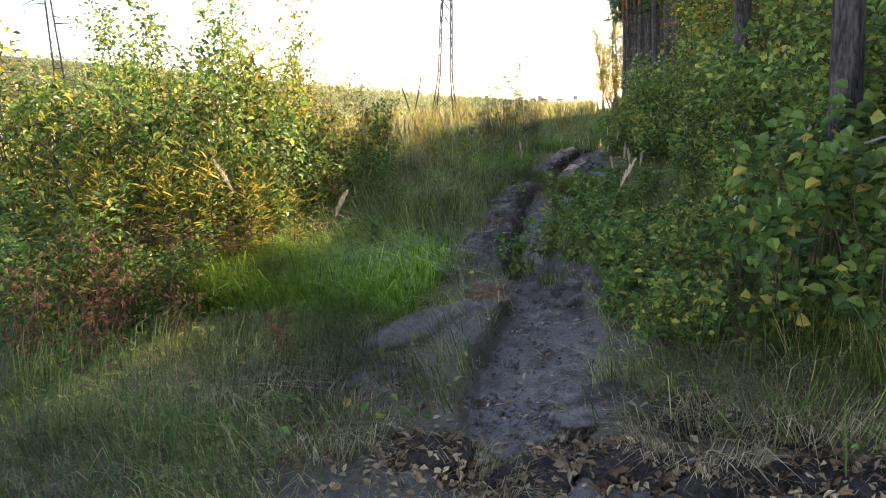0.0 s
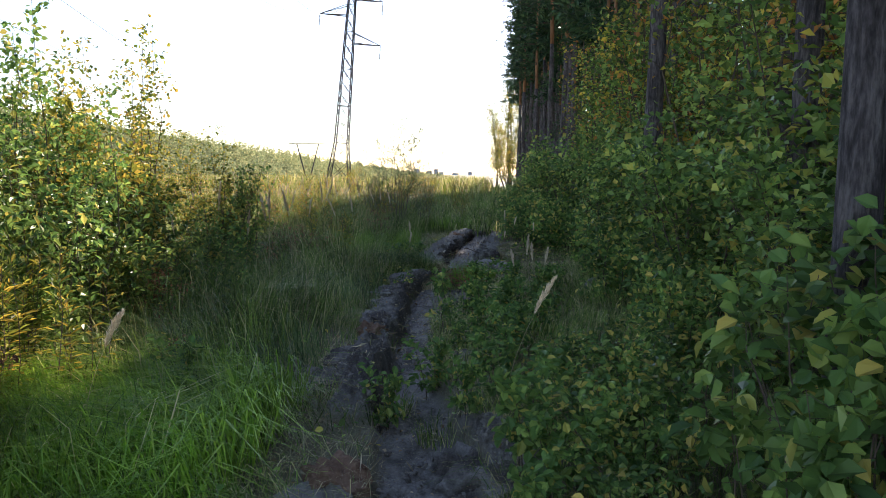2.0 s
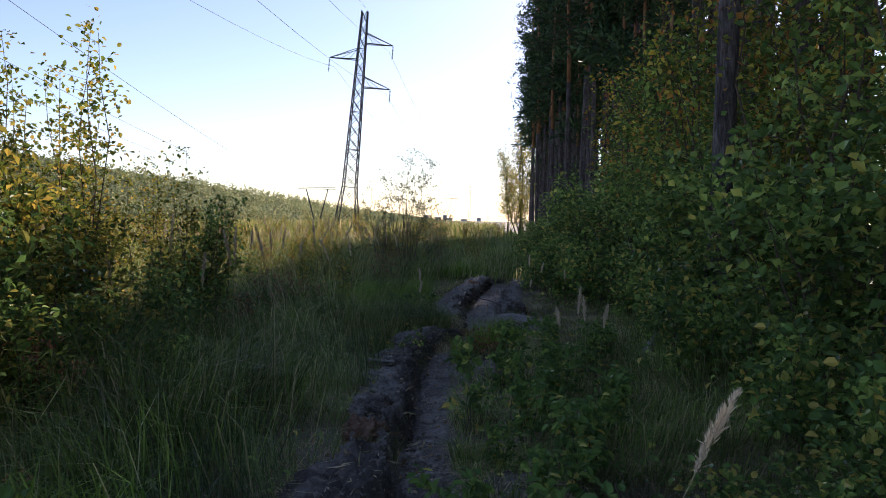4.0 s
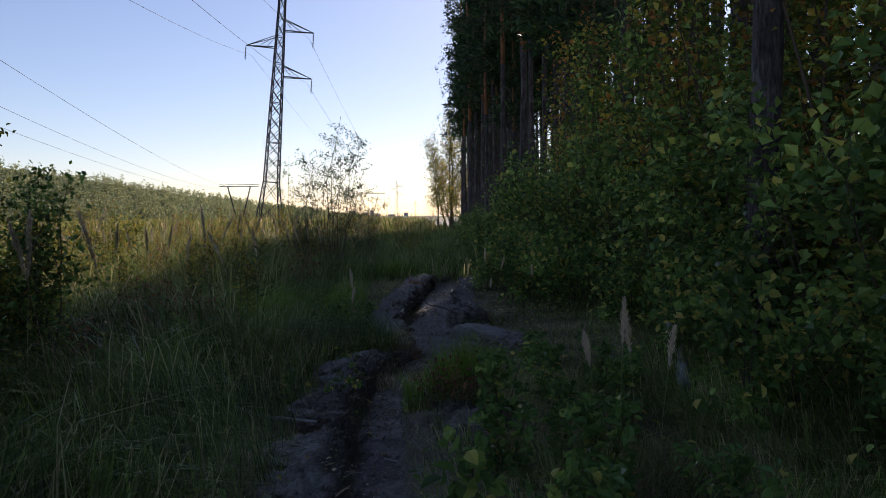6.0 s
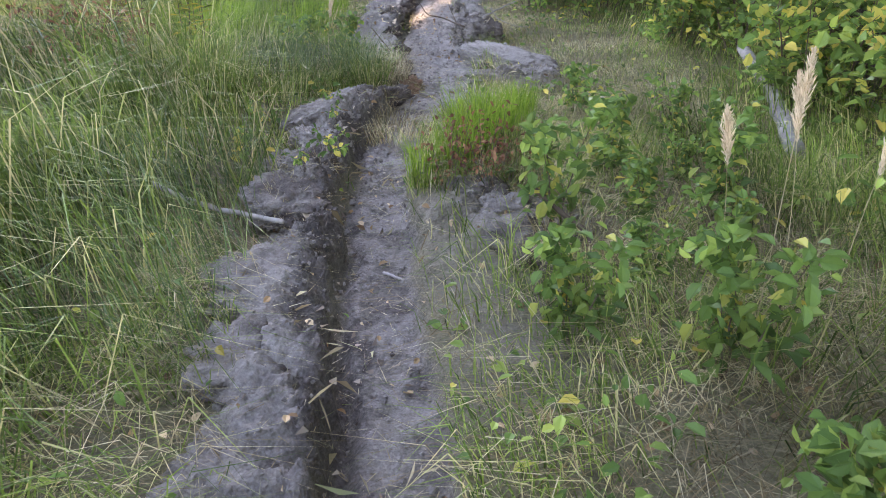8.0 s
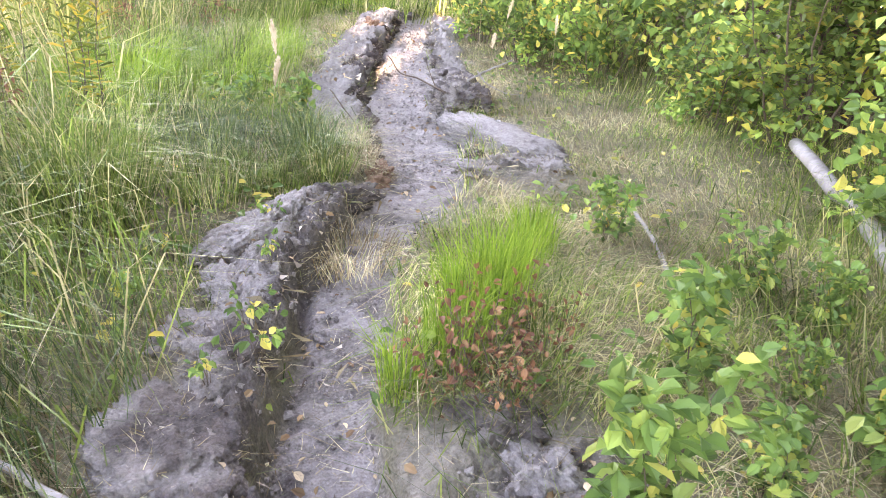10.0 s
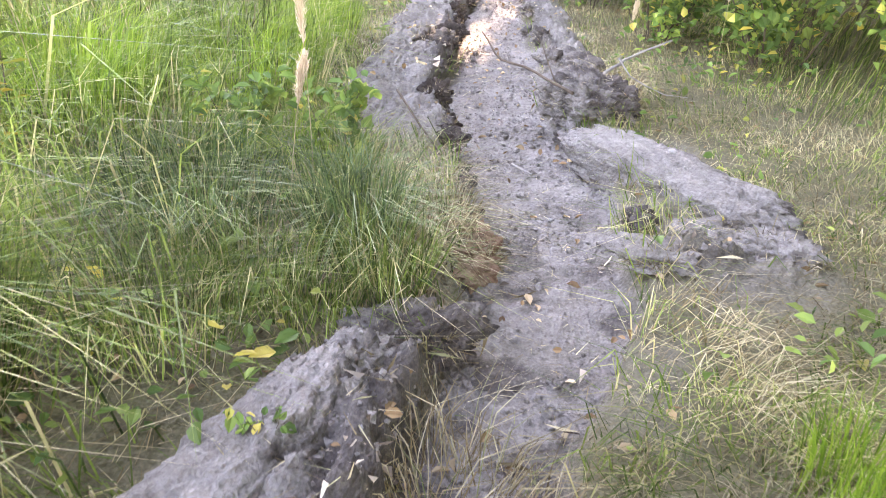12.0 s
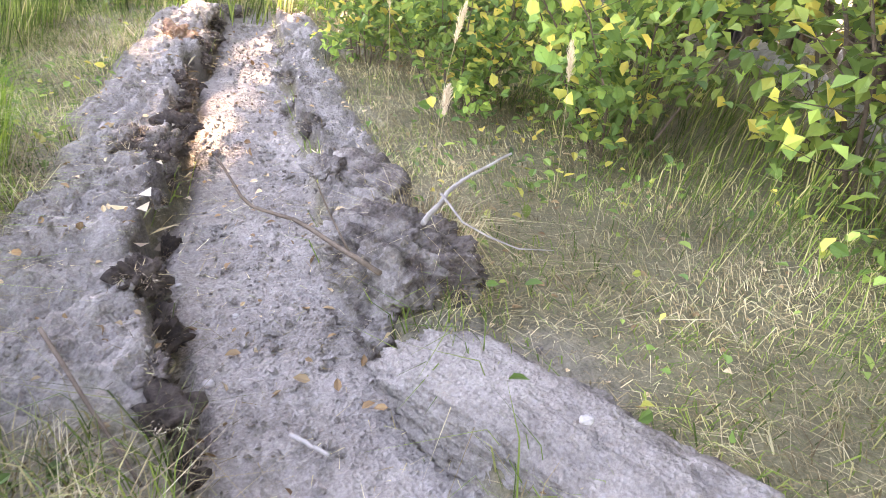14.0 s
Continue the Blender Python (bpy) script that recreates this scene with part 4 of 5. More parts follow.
# seedlings along the trench
oak = shrub("oak_seedling", "young oak seedling with pale green lobed leaves", "seedling", 61, 0.62, 0.2, 3, 7, 0.16, 0.006, 230, 0.09, 0.06, M_OAK, 0.035, low=0.25, group="seedlings")
place(oak, [(0.3, 12.8, 0.9), (-1.0, 16.95, 0.8), (0.75, 13.6, 0.8), (0.9, 15.0, 0.6), (1.25, 13.1, 0.9), (-0.42, 7.3, 0.7), (-0.14, 8.0, 0.75), (0.4, 7.6, 0.8), (0.6, 9.3, 0.8), (0.5, 10.6, 0.8), (0.7, 11.6, 0.9), (-1.4, 16.9, 0.8), (-1.85, 7.2, 0.8), (0.5, 6.2, 0.9), (0.2, 11.9, 0.8), (1.35, 14.3, 0.65), (1.55, 14.0, 0.6), (0.75, 12.95, 0.6), (0.95, 12.4, 0.65), (1.15, 13.5, 0.45), (0.6, 12.3, 0.5), (0.15, 7.1, 0.6), (0.35, 8.3, 0.7), (0.1, 9.2, 0.55), (0.3, 9.9, 0.7), (-0.05, 10.7, 0.45), (0.55, 8.9, 0.8), (0.75, 7.2, 0.9), (0.9, 10.0, 0.8), (1.1, 11.0, 0.7), (0.5, 5.4, 0.7), (0.65, 5.9, 0.8)], RP)
aspen = shrub("aspen_sucker", "slender aspen sucker with drooping heart-shaped leaves", "seedling", 62, 0.85, 0.1, 2, 6, 0.18, 0.006, 60, 0.085, 0.065, M_OAK, 0.02, low=0.4, droop=0.5, up_bias=0.2, group="seedlings")
place(aspen, [(-0.14, 9.95, 0.95), (0.2, 10.15, 0.8), (-0.05, 9.8, 0.6), (1.35, 4.55, 1.25), (1.6, 5.0, 1.45), (1.2, 4.9, 1.2), (1.85, 5.1, 1.3), (1.5, 6.0, 1.1)], RP)
weed = shrub("rusty_weed", "withered rusty brown weed in the tussock", "weed", 63, 0.32, 0.2, 7, 7, 0.09, 0.003, 110, 0.032, 0.02, M_REDWEED, 0.02)
place(weed, [(-0.16, 13.48, 1.1), (0.06, 13.62, 1.2), (0.02, 13.42, 0.9), (-0.02, 13.8, 1.3), (0.2, 13.75, 1.0)], RP)
sprig = shrub("green_sprig", "small green strawberry-like sprig on the clods", "weed", 64, 0.1, 0.1, 5, 3, 0.05, 0.002, 26, 0.045, 0.035, M_OAK, 0.01)
place(sprig, [(-0.93, 13.95, 1.0), (-0.86, 13.7, 1.1), (-1.0, 13.5, 0.9), (-0.9, 14.5, 0.8), (-0.95, 15.05, 0.8), (-1.55, 14.3, 1.5), (-1.5, 13.9, 1.3), (-1.4, 14.7, 1.2)], RP, 0.09)

# ---- sticks and logs ----
def stick(name, label, pts, r0, r1, mat, sides=7, twigs=()):
    e = thing(name, label, "branch", at=tuple(float(v) for v in pts[0]))
    p = np.asarray(pts, float) - np.asarray(pts[0], float)
    t = np.linspace(0, 1, 12)
    q = np.stack([np.interp(t, np.linspace(0, 1, len(p)), p[:, c]) for c in range(3)], 1)
    q[1:-1] += np.random.default_rng(len(label)).normal(0, r0 * 0.25, (10, 3))
    part("stem", tube(q, np.linspace(r0, r1, 12), sides), mat, e, smooth=True)
    for a, b, r in twigs:
        part("twig", tube(curve_pts(np.array(a) - pts[0], np.array(b) - pts[0], 0.1, 5), np.linspace(r, r * 0.3, 5), 5), mat, e, smooth=True)


def gz(x, y, up=0.0):
    return (x, y, float(ground_z(x, y)) + up)


stick("dead_stick", "bare weathered grey stick over the bank", [gz(-1.78, 13.3, 0.13), gz(-1.5, 13.12, 0.09), gz(-1.02, 12.78, 0.07)], 0.016, 0.012, M_DEAD)
stick("broken_branch", "brown bent branch lying over a clod", [gz(0.16, 12.82, 0.17), gz(0.4, 12.6, 0.13), gz(0.48, 12.2, 0.03)], 0.014, 0.012, M_TWIG)
stick("fallen_log", "pale grey barkless log in the grass", [gz(2.75, 16.4, 0.18), gz(2.4, 15.1, 0.15), gz(1.95, 13.7, 0.09)], 0.05, 0.06, M_DEAD, 10)
stick("fallen_log", "pale grey barkless log under the bushes", [gz(4.3, 21.0, 0.28), gz(3.9, 19.8, 0.24), gz(3.4, 18.2, 0.16)], 0.09, 0.10, M_DEAD, 10)
stick("fallen_pole", "thin grey pole in the dry grass", [gz(1.2, 15.5, 0.05), gz(1.16, 15.0, 0.04), gz(1.05, 14.4, 0.03)], 0.012, 0.016, M_DEAD)
stick("dark_twig", "dark forked twig sticking out of the root clod", [gz(0.27, 17.95, 0.34), gz(0.05, 18.35, 0.36), gz(-0.12, 18.5, 0.38), gz(-0.22, 18.75, 0.5)], 0.011, 0.005, M_TWIG, 6, [(gz(0.2, 18.1, 0.34), gz(0.1, 18.3, 0.56), 0.006)])
stick("straw_branch", "pale bare branch leaning on the root clod", [gz(0.5, 18.2, 0.22), gz(0.72, 18.45, 0.34), gz(0.98, 18.5, 0.44)], 0.012, 0.006, M_DEAD, 6, [(gz(0.6, 18.3, 0.28), gz(1.0, 18.05, 0.2), 0.006)])
stick("thin_stick", "short pale stick on the trench floor", [gz(-0.1, 17.55, 0.02), gz(0.0, 17.45, 0.02)], 0.008, 0.006, M_DEAD)
stick("thin_stick", "short pale stick on the trench floor", [gz(-0.55, 12.7, 0.02), gz(-0.45, 12.6, 0.02)], 0.008, 0.006, M_DEAD)
stick("thin_stick", "dark thin stick on the trench bank", [gz(-0.75, 17.75, 0.1), gz(-0.5, 17.3, 0.04)], 0.007, 0.005, M_TWIG)
stick("leaning_branch", "dead branch leaning out of the bushes", [gz(1.85, 5.35, 1.12), gz(2.05, 5.25, 1.2), gz(2.4, 5.2, 1.27)], 0.008, 0.01, M_DEAD)
for px, py, pr in [(0.615, 17.1, 0.02), (-0.32, 17.9, 0.022), (-0.2, 18.3, 0.015), (-0.08, 19.0, 0.014), (0.02, 16.9, 0.015), (-0.4, 18.6, 0.014)]:
    ob = part("pebble", clod_geo(int(px * 100 + py * 10), (pr, pr * 0.8, pr * 0.6), 0.15, 2.4), M_PEBBLE, smooth=True)
    lift = 0.15 if px > 0.5 else 0.0
    ob.matrix_basis = pose(*gz(px, py, pr * 0.3 + lift))
    tagged(ob, "small pale rounded stone on the soil", "stone", "pebbles on the soil")

# ---- bushes along the forest edge ----
HB = "dense green hazel bush at the forest edge"
hazel_a = shrub("hazel_bush", HB, "bush", 71, 2.2, 0.95, 8, 15, 0.6, 0.014, 1750, 0.105, 0.08, M_HAZEL, 0.09, fine=False, group="bushes at the forest edge")
hazel_b = shrub("hazel_bush", "low leafy hazel bush over the verge", "bush", 72, 1.15, 0.8, 8, 11, 0.42, 0.009, 1150, 0.09, 0.07, M_OAK, 0.07, group="bushes at the forest edge")
hazel_c = shrub("hazel_bush", "broad-leaved hazel bush by the pine trunk", "bush", 73, 1.5, 0.55, 6, 9, 0.35, 0.010, 420, 0.12, 0.10, M_OAK, 0.05, group="bushes at the forest edge")
young_a = shrub("young_tree", "young broadleaf tree with turning leaves", "tree", 74, 5.2, 1.5, 6, 26, 1.0, 0.03, 2700, 0.115, 0.085, M_AUTUMN, 0.14, fine=False, low=0.2, group="young trees")
young_b = shrub("young_tree", "young green oak at the forest edge", "tree", 75, 4.6, 1.4, 6, 26, 0.9, 0.028, 2700, 0.115, 0.085, M_HAZEL, 0.14, fine=False, low=0.12, group="young trees")
place(hazel_c, [(1.75, 5.2, 0.9), (1.45, 4.75, 0.7), (2.3, 5.6, 1.0), (1.9, 4.4, 0.9)], RP)
place(hazel_b, [(1.05, 5.9, 0.6), (1.4, 6.8, 0.6), (1.3, 7.8, 0.5), (1.95, 8.3, 0.75), (2.15, 9.7, 0.8), (2.2, 12.8, 1.0), (2.5, 14.7, 1.0), (1.5, 20.6, 0.95), (2.2, 19.6, 1.1), (1.2, 22.0, 0.9), (2.6, 17.6, 0.95), (2.0, 24.4, 1.0), (2.1, 22.6, 1.2), (1.7, 26.5, 1.1), (0.8, 4.9, 0.5), (0.9, 6.6, 0.4), (0.9, 7.5, 0.45), (2.5, 11.4, 0.9), (1.6, 29, 0.9), (2.0, 33, 0.9), (2.4, 38, 0.9), (2.6, 44, 0.9), (2.8, 52, 0.9), (2.8, 60, 1.0)], RP)
place(hazel_a, [(2.55, 7.2, 0.8), (2.95, 8.7, 1.0), (2.85, 10.6, 1.0), (3.0, 11.6, 1.2), (3.2, 13.4, 1.1), (3.5, 15.6, 1.2), (3.0, 16.8, 0.95), (3.7, 17.2, 1.2), (2.95, 14.9, 0.8), (3.1, 18.4, 1.15), (3.0, 20.6, 1.2), (2.7, 23.0, 1.2), (2.6, 25.5, 1.2), (2.9, 28.5, 1.0), (3.1, 32, 0.9), (3.2, 36, 0.8), (3.3, 41, 0.8), (3.4, 47, 0.8), (3.5, 54, 0.8), (3.5, 62, 0.8), (2.7, 4.6, 0.9), (3.3, 6.3, 1.1), (3.6, 8.4, 1.2), (3.4, 3.0, 1.0), (2.9, 1.5, 0.9)], RP)
place(young_b, [(3.3, 7.6, 0.85), (3.9, 10.3, 1.0), (3.6, 12.8, 1.0), (4.2, 16.4, 1.05), (3.9, 19.2, 1.1), (3.8, 22.4, 1.1), (4.0, 26.5, 1.0), (4.8, 31, 0.9), (5.2, 37, 0.9), (5.0, 4.5, 1.0), (5.6, 8.8, 1.1), (5.8, 13.0, 1.1), (6.2, 18, 1.2), (4.4, 6.0, 0.9), (6.4, 24, 1.2), (6.4, 32, 1.2), (9.5, 46, 1.4), (10, 62, 1.5), (8.2, 30, 1.3)], RP)
place(young_a, [(4.2, 9.4, 1.0), (4.4, 14.6, 1.05), (4.3, 18.0, 1.1), (4.6, 21.0, 1.05), (4.5, 24.6, 1.1), (4.8, 29, 0.9), (5.2, 11.4, 1.15), (5.6, 16.0, 1.2), (3.6, 80, 1.2), (6.0, 21.5, 1.2), (6.2, 28, 1.2), (6.6, 36, 1.3), (6.4, 6.0, 1.2), (7.4, 10, 1.3), (7.6, 15, 1.3)], RP)

# ---- saplings and shrubs in the clearing ----
birch = shrub("birch_sapling", "slender young birch with small yellow-green leaves", "sapling", 81, 3.6, 0.5, 4, 22, 0.5, 0.012, 1100, 0.065, 0.05, M_YELLOW, 0.05, low=0.25, group="saplings in the clearing")
birch_g = shrub("birch_sapling", "slender young birch with dark green leaves", "sapling", 82, 3.2, 0.45, 4, 20, 0.5, 0.012, 1000, 0.07, 0.055, M_OAK, 0.05, low=0.15, group="saplings in the clearing")
# one willow, two leaf colours: sun put in as yellow, shade as green
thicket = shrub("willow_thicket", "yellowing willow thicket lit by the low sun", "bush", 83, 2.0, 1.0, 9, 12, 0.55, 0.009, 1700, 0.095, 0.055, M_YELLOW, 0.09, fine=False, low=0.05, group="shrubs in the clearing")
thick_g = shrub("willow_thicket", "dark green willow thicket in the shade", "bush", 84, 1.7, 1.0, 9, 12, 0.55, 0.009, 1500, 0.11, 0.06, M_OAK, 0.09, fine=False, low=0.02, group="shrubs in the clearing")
place(birch, [(-4.9, 13.2, 1.12), (-5.4, 12.6, 1.0), (-4.5, 11.8, 0.85), (-6.2, 13.6, 1.0), (-3.9, 13.6, 0.7), (-7.0, 12.0, 1.0), (-5.0, 15.0, 0.75)], RP)
place(birch_g, [(-4.3, 9.0, 0.95), (-3.9, 7.6, 0.85), (-5.0, 8.4, 0.95), (-4.4, 10.2, 0.95), (-3.3, 8.6, 0.72), (-6.0, 10.0, 1.0), (-3.55, 14.0, 0.62)], RP)
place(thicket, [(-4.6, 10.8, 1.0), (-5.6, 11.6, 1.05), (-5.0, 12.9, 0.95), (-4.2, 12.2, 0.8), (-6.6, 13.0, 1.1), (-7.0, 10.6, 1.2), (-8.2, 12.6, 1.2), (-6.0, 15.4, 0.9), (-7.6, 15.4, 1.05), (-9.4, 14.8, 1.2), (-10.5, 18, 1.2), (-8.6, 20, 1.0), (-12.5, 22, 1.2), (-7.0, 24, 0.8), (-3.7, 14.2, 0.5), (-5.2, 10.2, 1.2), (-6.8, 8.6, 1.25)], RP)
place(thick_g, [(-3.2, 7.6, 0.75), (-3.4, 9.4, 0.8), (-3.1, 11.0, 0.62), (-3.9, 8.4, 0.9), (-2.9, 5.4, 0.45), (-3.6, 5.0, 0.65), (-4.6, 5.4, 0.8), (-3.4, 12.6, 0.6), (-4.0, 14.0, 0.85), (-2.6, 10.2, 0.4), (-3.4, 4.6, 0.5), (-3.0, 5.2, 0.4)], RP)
rowan = shrub("rowan_bush", "leafy green rowan bush with dark gaps at the verge", "bush", 91, 1.9, 0.75, 8, 13, 0.45, 0.010, 1150, 0.105, 0.05, M_HAZEL, 0.05, low=0.12, group="shrubs in the clearing")
place(rowan, [(-3.7, 7.0, 0.9), (-4.4, 6.9, 1.05), (-5.0, 7.8, 1.1), (-5.6, 7.2, 1.0), (-5.9, 9.0, 1.15), (-4.2, 8.4, 1.0), (-3.5, 8.8, 0.85), (-4.9, 9.4, 1.15), (-3.4, 10.2, 0.8), (-4.1, 9.9, 1.0), (-6.6, 8.2, 1.2), (-3.0, 9.4, 0.6), (-4.6, 11.0, 1.1)], RP)
nettle = herb("goldenrod", "tall yellow-green herb with narrow leaves up the stem", 85, 1.3, 0.3, 7, 34, 0.12, 0.024, M_YELLOW, "herbs at the verge")
place(nettle, [(-2.6, 6.6, 0.95), (-3.1, 6.2, 1.15), (-2.9, 7.0, 0.8), (-3.4, 6.0, 1.0), (-2.35, 6.9, 0.75), (-3.9, 5.7, 1.1), (-4.3, 6.1, 1.2), (-3.3, 6.6, 1.1), (-3.6, 6.3, 1.0), (-2.8, 6.35, 0.9), (-4.0, 6.4, 1.15), (-4.7, 5.8, 1.1), (-3.0, 7.3, 0.9)], RP)
brownh = shrub("withered_herb", "withered brown herb stems with rusty leaves", "plant", 86, 0.85, 0.35, 9, 10, 0.2, 0.005, 260, 0.06, 0.025, M_REDWEED, 0.03, low=0.05, droop=0.5, group="herbs at the verge")
herb_spots = [(RP.uniform(-8, -2.2), RP.uniform(9, 28), RP.uniform(0.7, 1.2)) for _ in range(60)]
for hx, hy, hs in herb_spots[:26]:
    place_one = copy_thing(nettle, Matrix())
    place_one.matrix_basis = pose(hx, hy, float(ground_z(hx, hy)), 0, 0, hx * 900) @ Matrix.Diagonal((hs, hs, hs, 1))
place(brownh, herb_spots[26:44] + [(-2.75, 6.25, 0.9), (-3.2, 5.8, 1.0), (-2.9, 5.75, 0.75), (-3.7, 6.2, 0.9), (-2.0, 7.6, 0.5), (-2.6, 15.6, 0.9), (-3.1, 16.6, 0.9), (-1.6, 4.4, 0.5), (-3.0, 20, 1.0), (-3.0, 4.7, 0.9), (-3.35, 4.9, 1.0), (-2.8, 4.3, 0.75), (-3.3, 4.3, 1.0), (-2.6, 4.8, 0.6)], RP)
wb = shrub("willow_bush", "airy grey-green willow bush standing over the meadow", "bush", 87, 3.3, 0.85, 10, 18, 0.55, 0.012, 2300, 0.08, 0.024, M_WILLOW, 0.04, low=0.35)
place(wb, [(-2.15, 24.0, 1.0), (-1.35, 24.6, 0.72), (-2.9, 24.6, 0.75)], RP)
dark_bush = shrub("dark_bush", "dense dark bush standing in the meadow grass", "bush", 90, 2.0, 0.4, 7, 15, 0.38, 0.014, 1900, 0.07, 0.045, M_HAZEL, 0.07, fine=False, low=0.05, up_bias=0.4)
place(dark_bush, [(-3.62, 14.0, 1.0)], RP)
scrub = shrub("meadow_scrub", "low brownish scrub in the meadow", "bush", 88, 1.3, 0.9, 7, 9, 0.4, 0.008, 700, 0.06, 0.03, M_AUTUMN, 0.08, fine=False, group="shrubs in the clearing")
place(scrub, [(RP.uniform(-9, -2.4), RP.uniform(15, 30), RP.uniform(0.5, 0.95)) for _ in range(30)] + [(RP.uniform(-26, -1.0), RP.uniform(28, 60), RP.uniform(0.8, 1.5)) for _ in range(30)] + [(-1.8, 27, 0.9), (-3.4, 26, 1.0), (-4.6, 24, 1.0), (-0.6, 30, 0.8), (-2.4, 33, 1.1), (-5.6, 30, 1.1), (-8, 34, 1.3), (-1.2, 38, 1.2), (-4, 42, 1.4), (-11, 28, 1.2), (-0.4, 46, 1.2), (-7, 48, 1.5), (-14, 38, 1.5), (0.6, 56, 1.3), (-3, 58, 1.5), (-18, 48, 1.6), (-10, 62, 1.8), (-20, 30, 1.4), (-24, 42, 1.7)], RP)


# ---- forest trees ----
TREE_TOP = {}


def pine(seed, height, radius, crown_from, whorls, label, n_needle, red_from=None, spread=1.9, lean=0.0, dead=6, card=0.26, taper=1.0):
    rng = np.random.default_rng(seed)
    e = thing("pine", label, "tree", "forest trees")
    TREE_TOP[e.name] = (height, crown_from, spread)
    k = 14
    z = np.linspace(-0.2, height, k)
    p = np.stack([lean * z + 0.04 * np.sin(z * 0.5 + seed), 0.04 * np.cos(z * 0.43 + seed), z], 1)
    r = radius * (1 - 0.8 * np.clip(z / height, 0, 1)) * (1 + 0.35 * np.exp(-np.maximum(z, 0) * 2.2))
    cut = k if red_from is None else int(np.searchsorted(z, red_from)) + 1
    part("trunk", tube(p[:cut], r[:cut], 12), M_BARK, e, smooth=True)
    if cut < k:
        part("upper_trunk", tube(p[cut - 1:], r[cut - 1:], 12), M_BARK_RED, e, "orange flaky upper bark", smooth=True)
    limbs, at, way = [], [], []
    for w in range(whorls):
        u = (w + rng.uniform(0, 1)) / whorls
        zz = crown_from + (height - crown_from) * u
        for _ in range(3):
            a = rng.uniform(0, 2 * math.pi)
            ln = spread * (1.05 - taper * u) * rng.uniform(0.6, 1.1) + 0.25
            q = np.array([np.interp(zz, z, p[:, 0]), np.interp(zz, z, p[:, 1]), zz])
            e2 = q + np.array([math.cos(a) * ln, math.sin(a) * ln, ln * rng.uniform(-0.25, 0.3)])
            limbs.append(tube(curve_pts(q, e2, 0.08, 3, rng), np.linspace(0.035, 0.008, 3), 3, False))
            t = rng.uniform(0.3, 1.05, 9)
            at.append(q + (e2 - q) * t[:, None] + rng.normal(0, 0.12, (9, 3)))
            way.append(np.repeat(unit(e2 - q)[None], 9, 0))
    for _ in range(dead):
        zz, a, ln = rng.uniform(1.5, max(crown_from, 2.5)), rng.uniform(0, 2 * math.pi), rng.uniform(0.3, 1.1)
        q = np.array([np.interp(zz, z, p[:, 0]), np.interp(zz, z, p[:, 1]), zz])
        limbs.append(tube(curve_pts(q, q + (math.cos(a) * ln, math.sin(a) * ln, -0.15 * ln), 0.1, 4, rng), np.linspace(0.016, 0.004, 4), 3, False))
    tagged(part("branchwork", join(limbs), M_TWIG, e), kind="stuff")
    at, way = np.concatenate(at), np.concatenate(way)
    c = rng.integers(0, len(at), n_needle)
    pos = at[c] + rng.normal(0, 0.13, (n_needle, 3))
    d = unit(way[c] * 0.5 + rng.normal(0, 0.8, (n_needle, 3)))
    s = rng.uniform(0.6, 1.2, n_needle)
    part("crown", leaves(pos, d, rng.normal(0, 1, (n_needle, 3)), card * s, card * 0.34 * s, False), M_NEEDLE, e)
    return e


# places that the sun reaches: x, y, z, half width, and whether it comes in under the crowns
SUN_LANES = [(0.3, 22.7, 0.05, 0.5, True), (-2.2, 6.2, 0.1, 0.42, False), (-3.4, 6.2, 0.6, 0.35, False)]


def under_sun(x, y, s, top, low, reach):
    """The scale at which a tree leaves the lanes open, or None where it cannot."""
    for gx, gy, gz0, half, beneath in SUN_LANES:
        along = (x - gx) * math.sin(SUN_AZ) + (y - gy) * math.cos(SUN_AZ)
        off = abs((x - gx) * math.cos(SUN_AZ) - (y - gy) * math.sin(SUN_AZ))
        z = gz0 + along * math.tan(SUN_EL)
        if along < 2 or off > half + 0.7 * reach * s or z > top * s + 1.2 or (z < low * s - 0.2 and off > 0.25):
            continue
        if beneath and z < 13.8:
            return None
        s = (z - 1.3) / top
        if s < 0.5:
            return None
    return s


def plant_tree(proto, spots, rng):
    """Plants a kind of tree; gives back the spots at which it would close a sunny lane."""
    left, first = [], True
    for x, y, s in spots:
        fit_s = under_sun(x, y, s, *TREE_TOP[proto.name])
        if fit_s is None:
            left.append((x, y, s))
            continue
        m = pose(x, y, float(ground_z(x, y)), rng.uniform(-1, 1), rng.uniform(-1, 1), rng.uniform(0, 360)) @ Matrix.Diagonal((fit_s, fit_s, fit_s, 1))
        ob = proto if first else copy_thing(proto, Matrix())
        ob.matrix_basis, first = m, False
    return left


near_pine = pine(1, 21, 0.125, 12, 12, "old pine with rough grey-brown bark at the forest edge", 2200, 11, 2.0)
plant_tree(near_pine, [(2.15, 6.0, 0.92), (3.35, 9.6, 1.15), (3.08, 14.7, 1.25), (4.3, 12.2, 1.1)], RP)
edge_pine = pine(2, 20.5, 0.19, 11, 15, "tall pine with bare trunk and airy crown", 2600, 8.5, 2.2)
plant_tree(edge_pine, [(4.6, 72, 1.2), (5.3, 60, 1.0), (5.8, 62, 1.0), (4.1, 37.5, 0.95), (5.75, 35, 1.0), (4.4, 44, 1.0), (5.0, 26, 1.0), (5.2, 50, 1.0), (4.6, 80, 1.0), (4.4, 39.5, 1.0), (4.6, 47, 1.0), (4.7, 53, 1.0), (4.4, 57, 0.95), (4.6, 65, 1.0), (4.6, 69, 1.0), (4.8, 76, 1.0), (4.0, 24.5, 0.9)], RP)

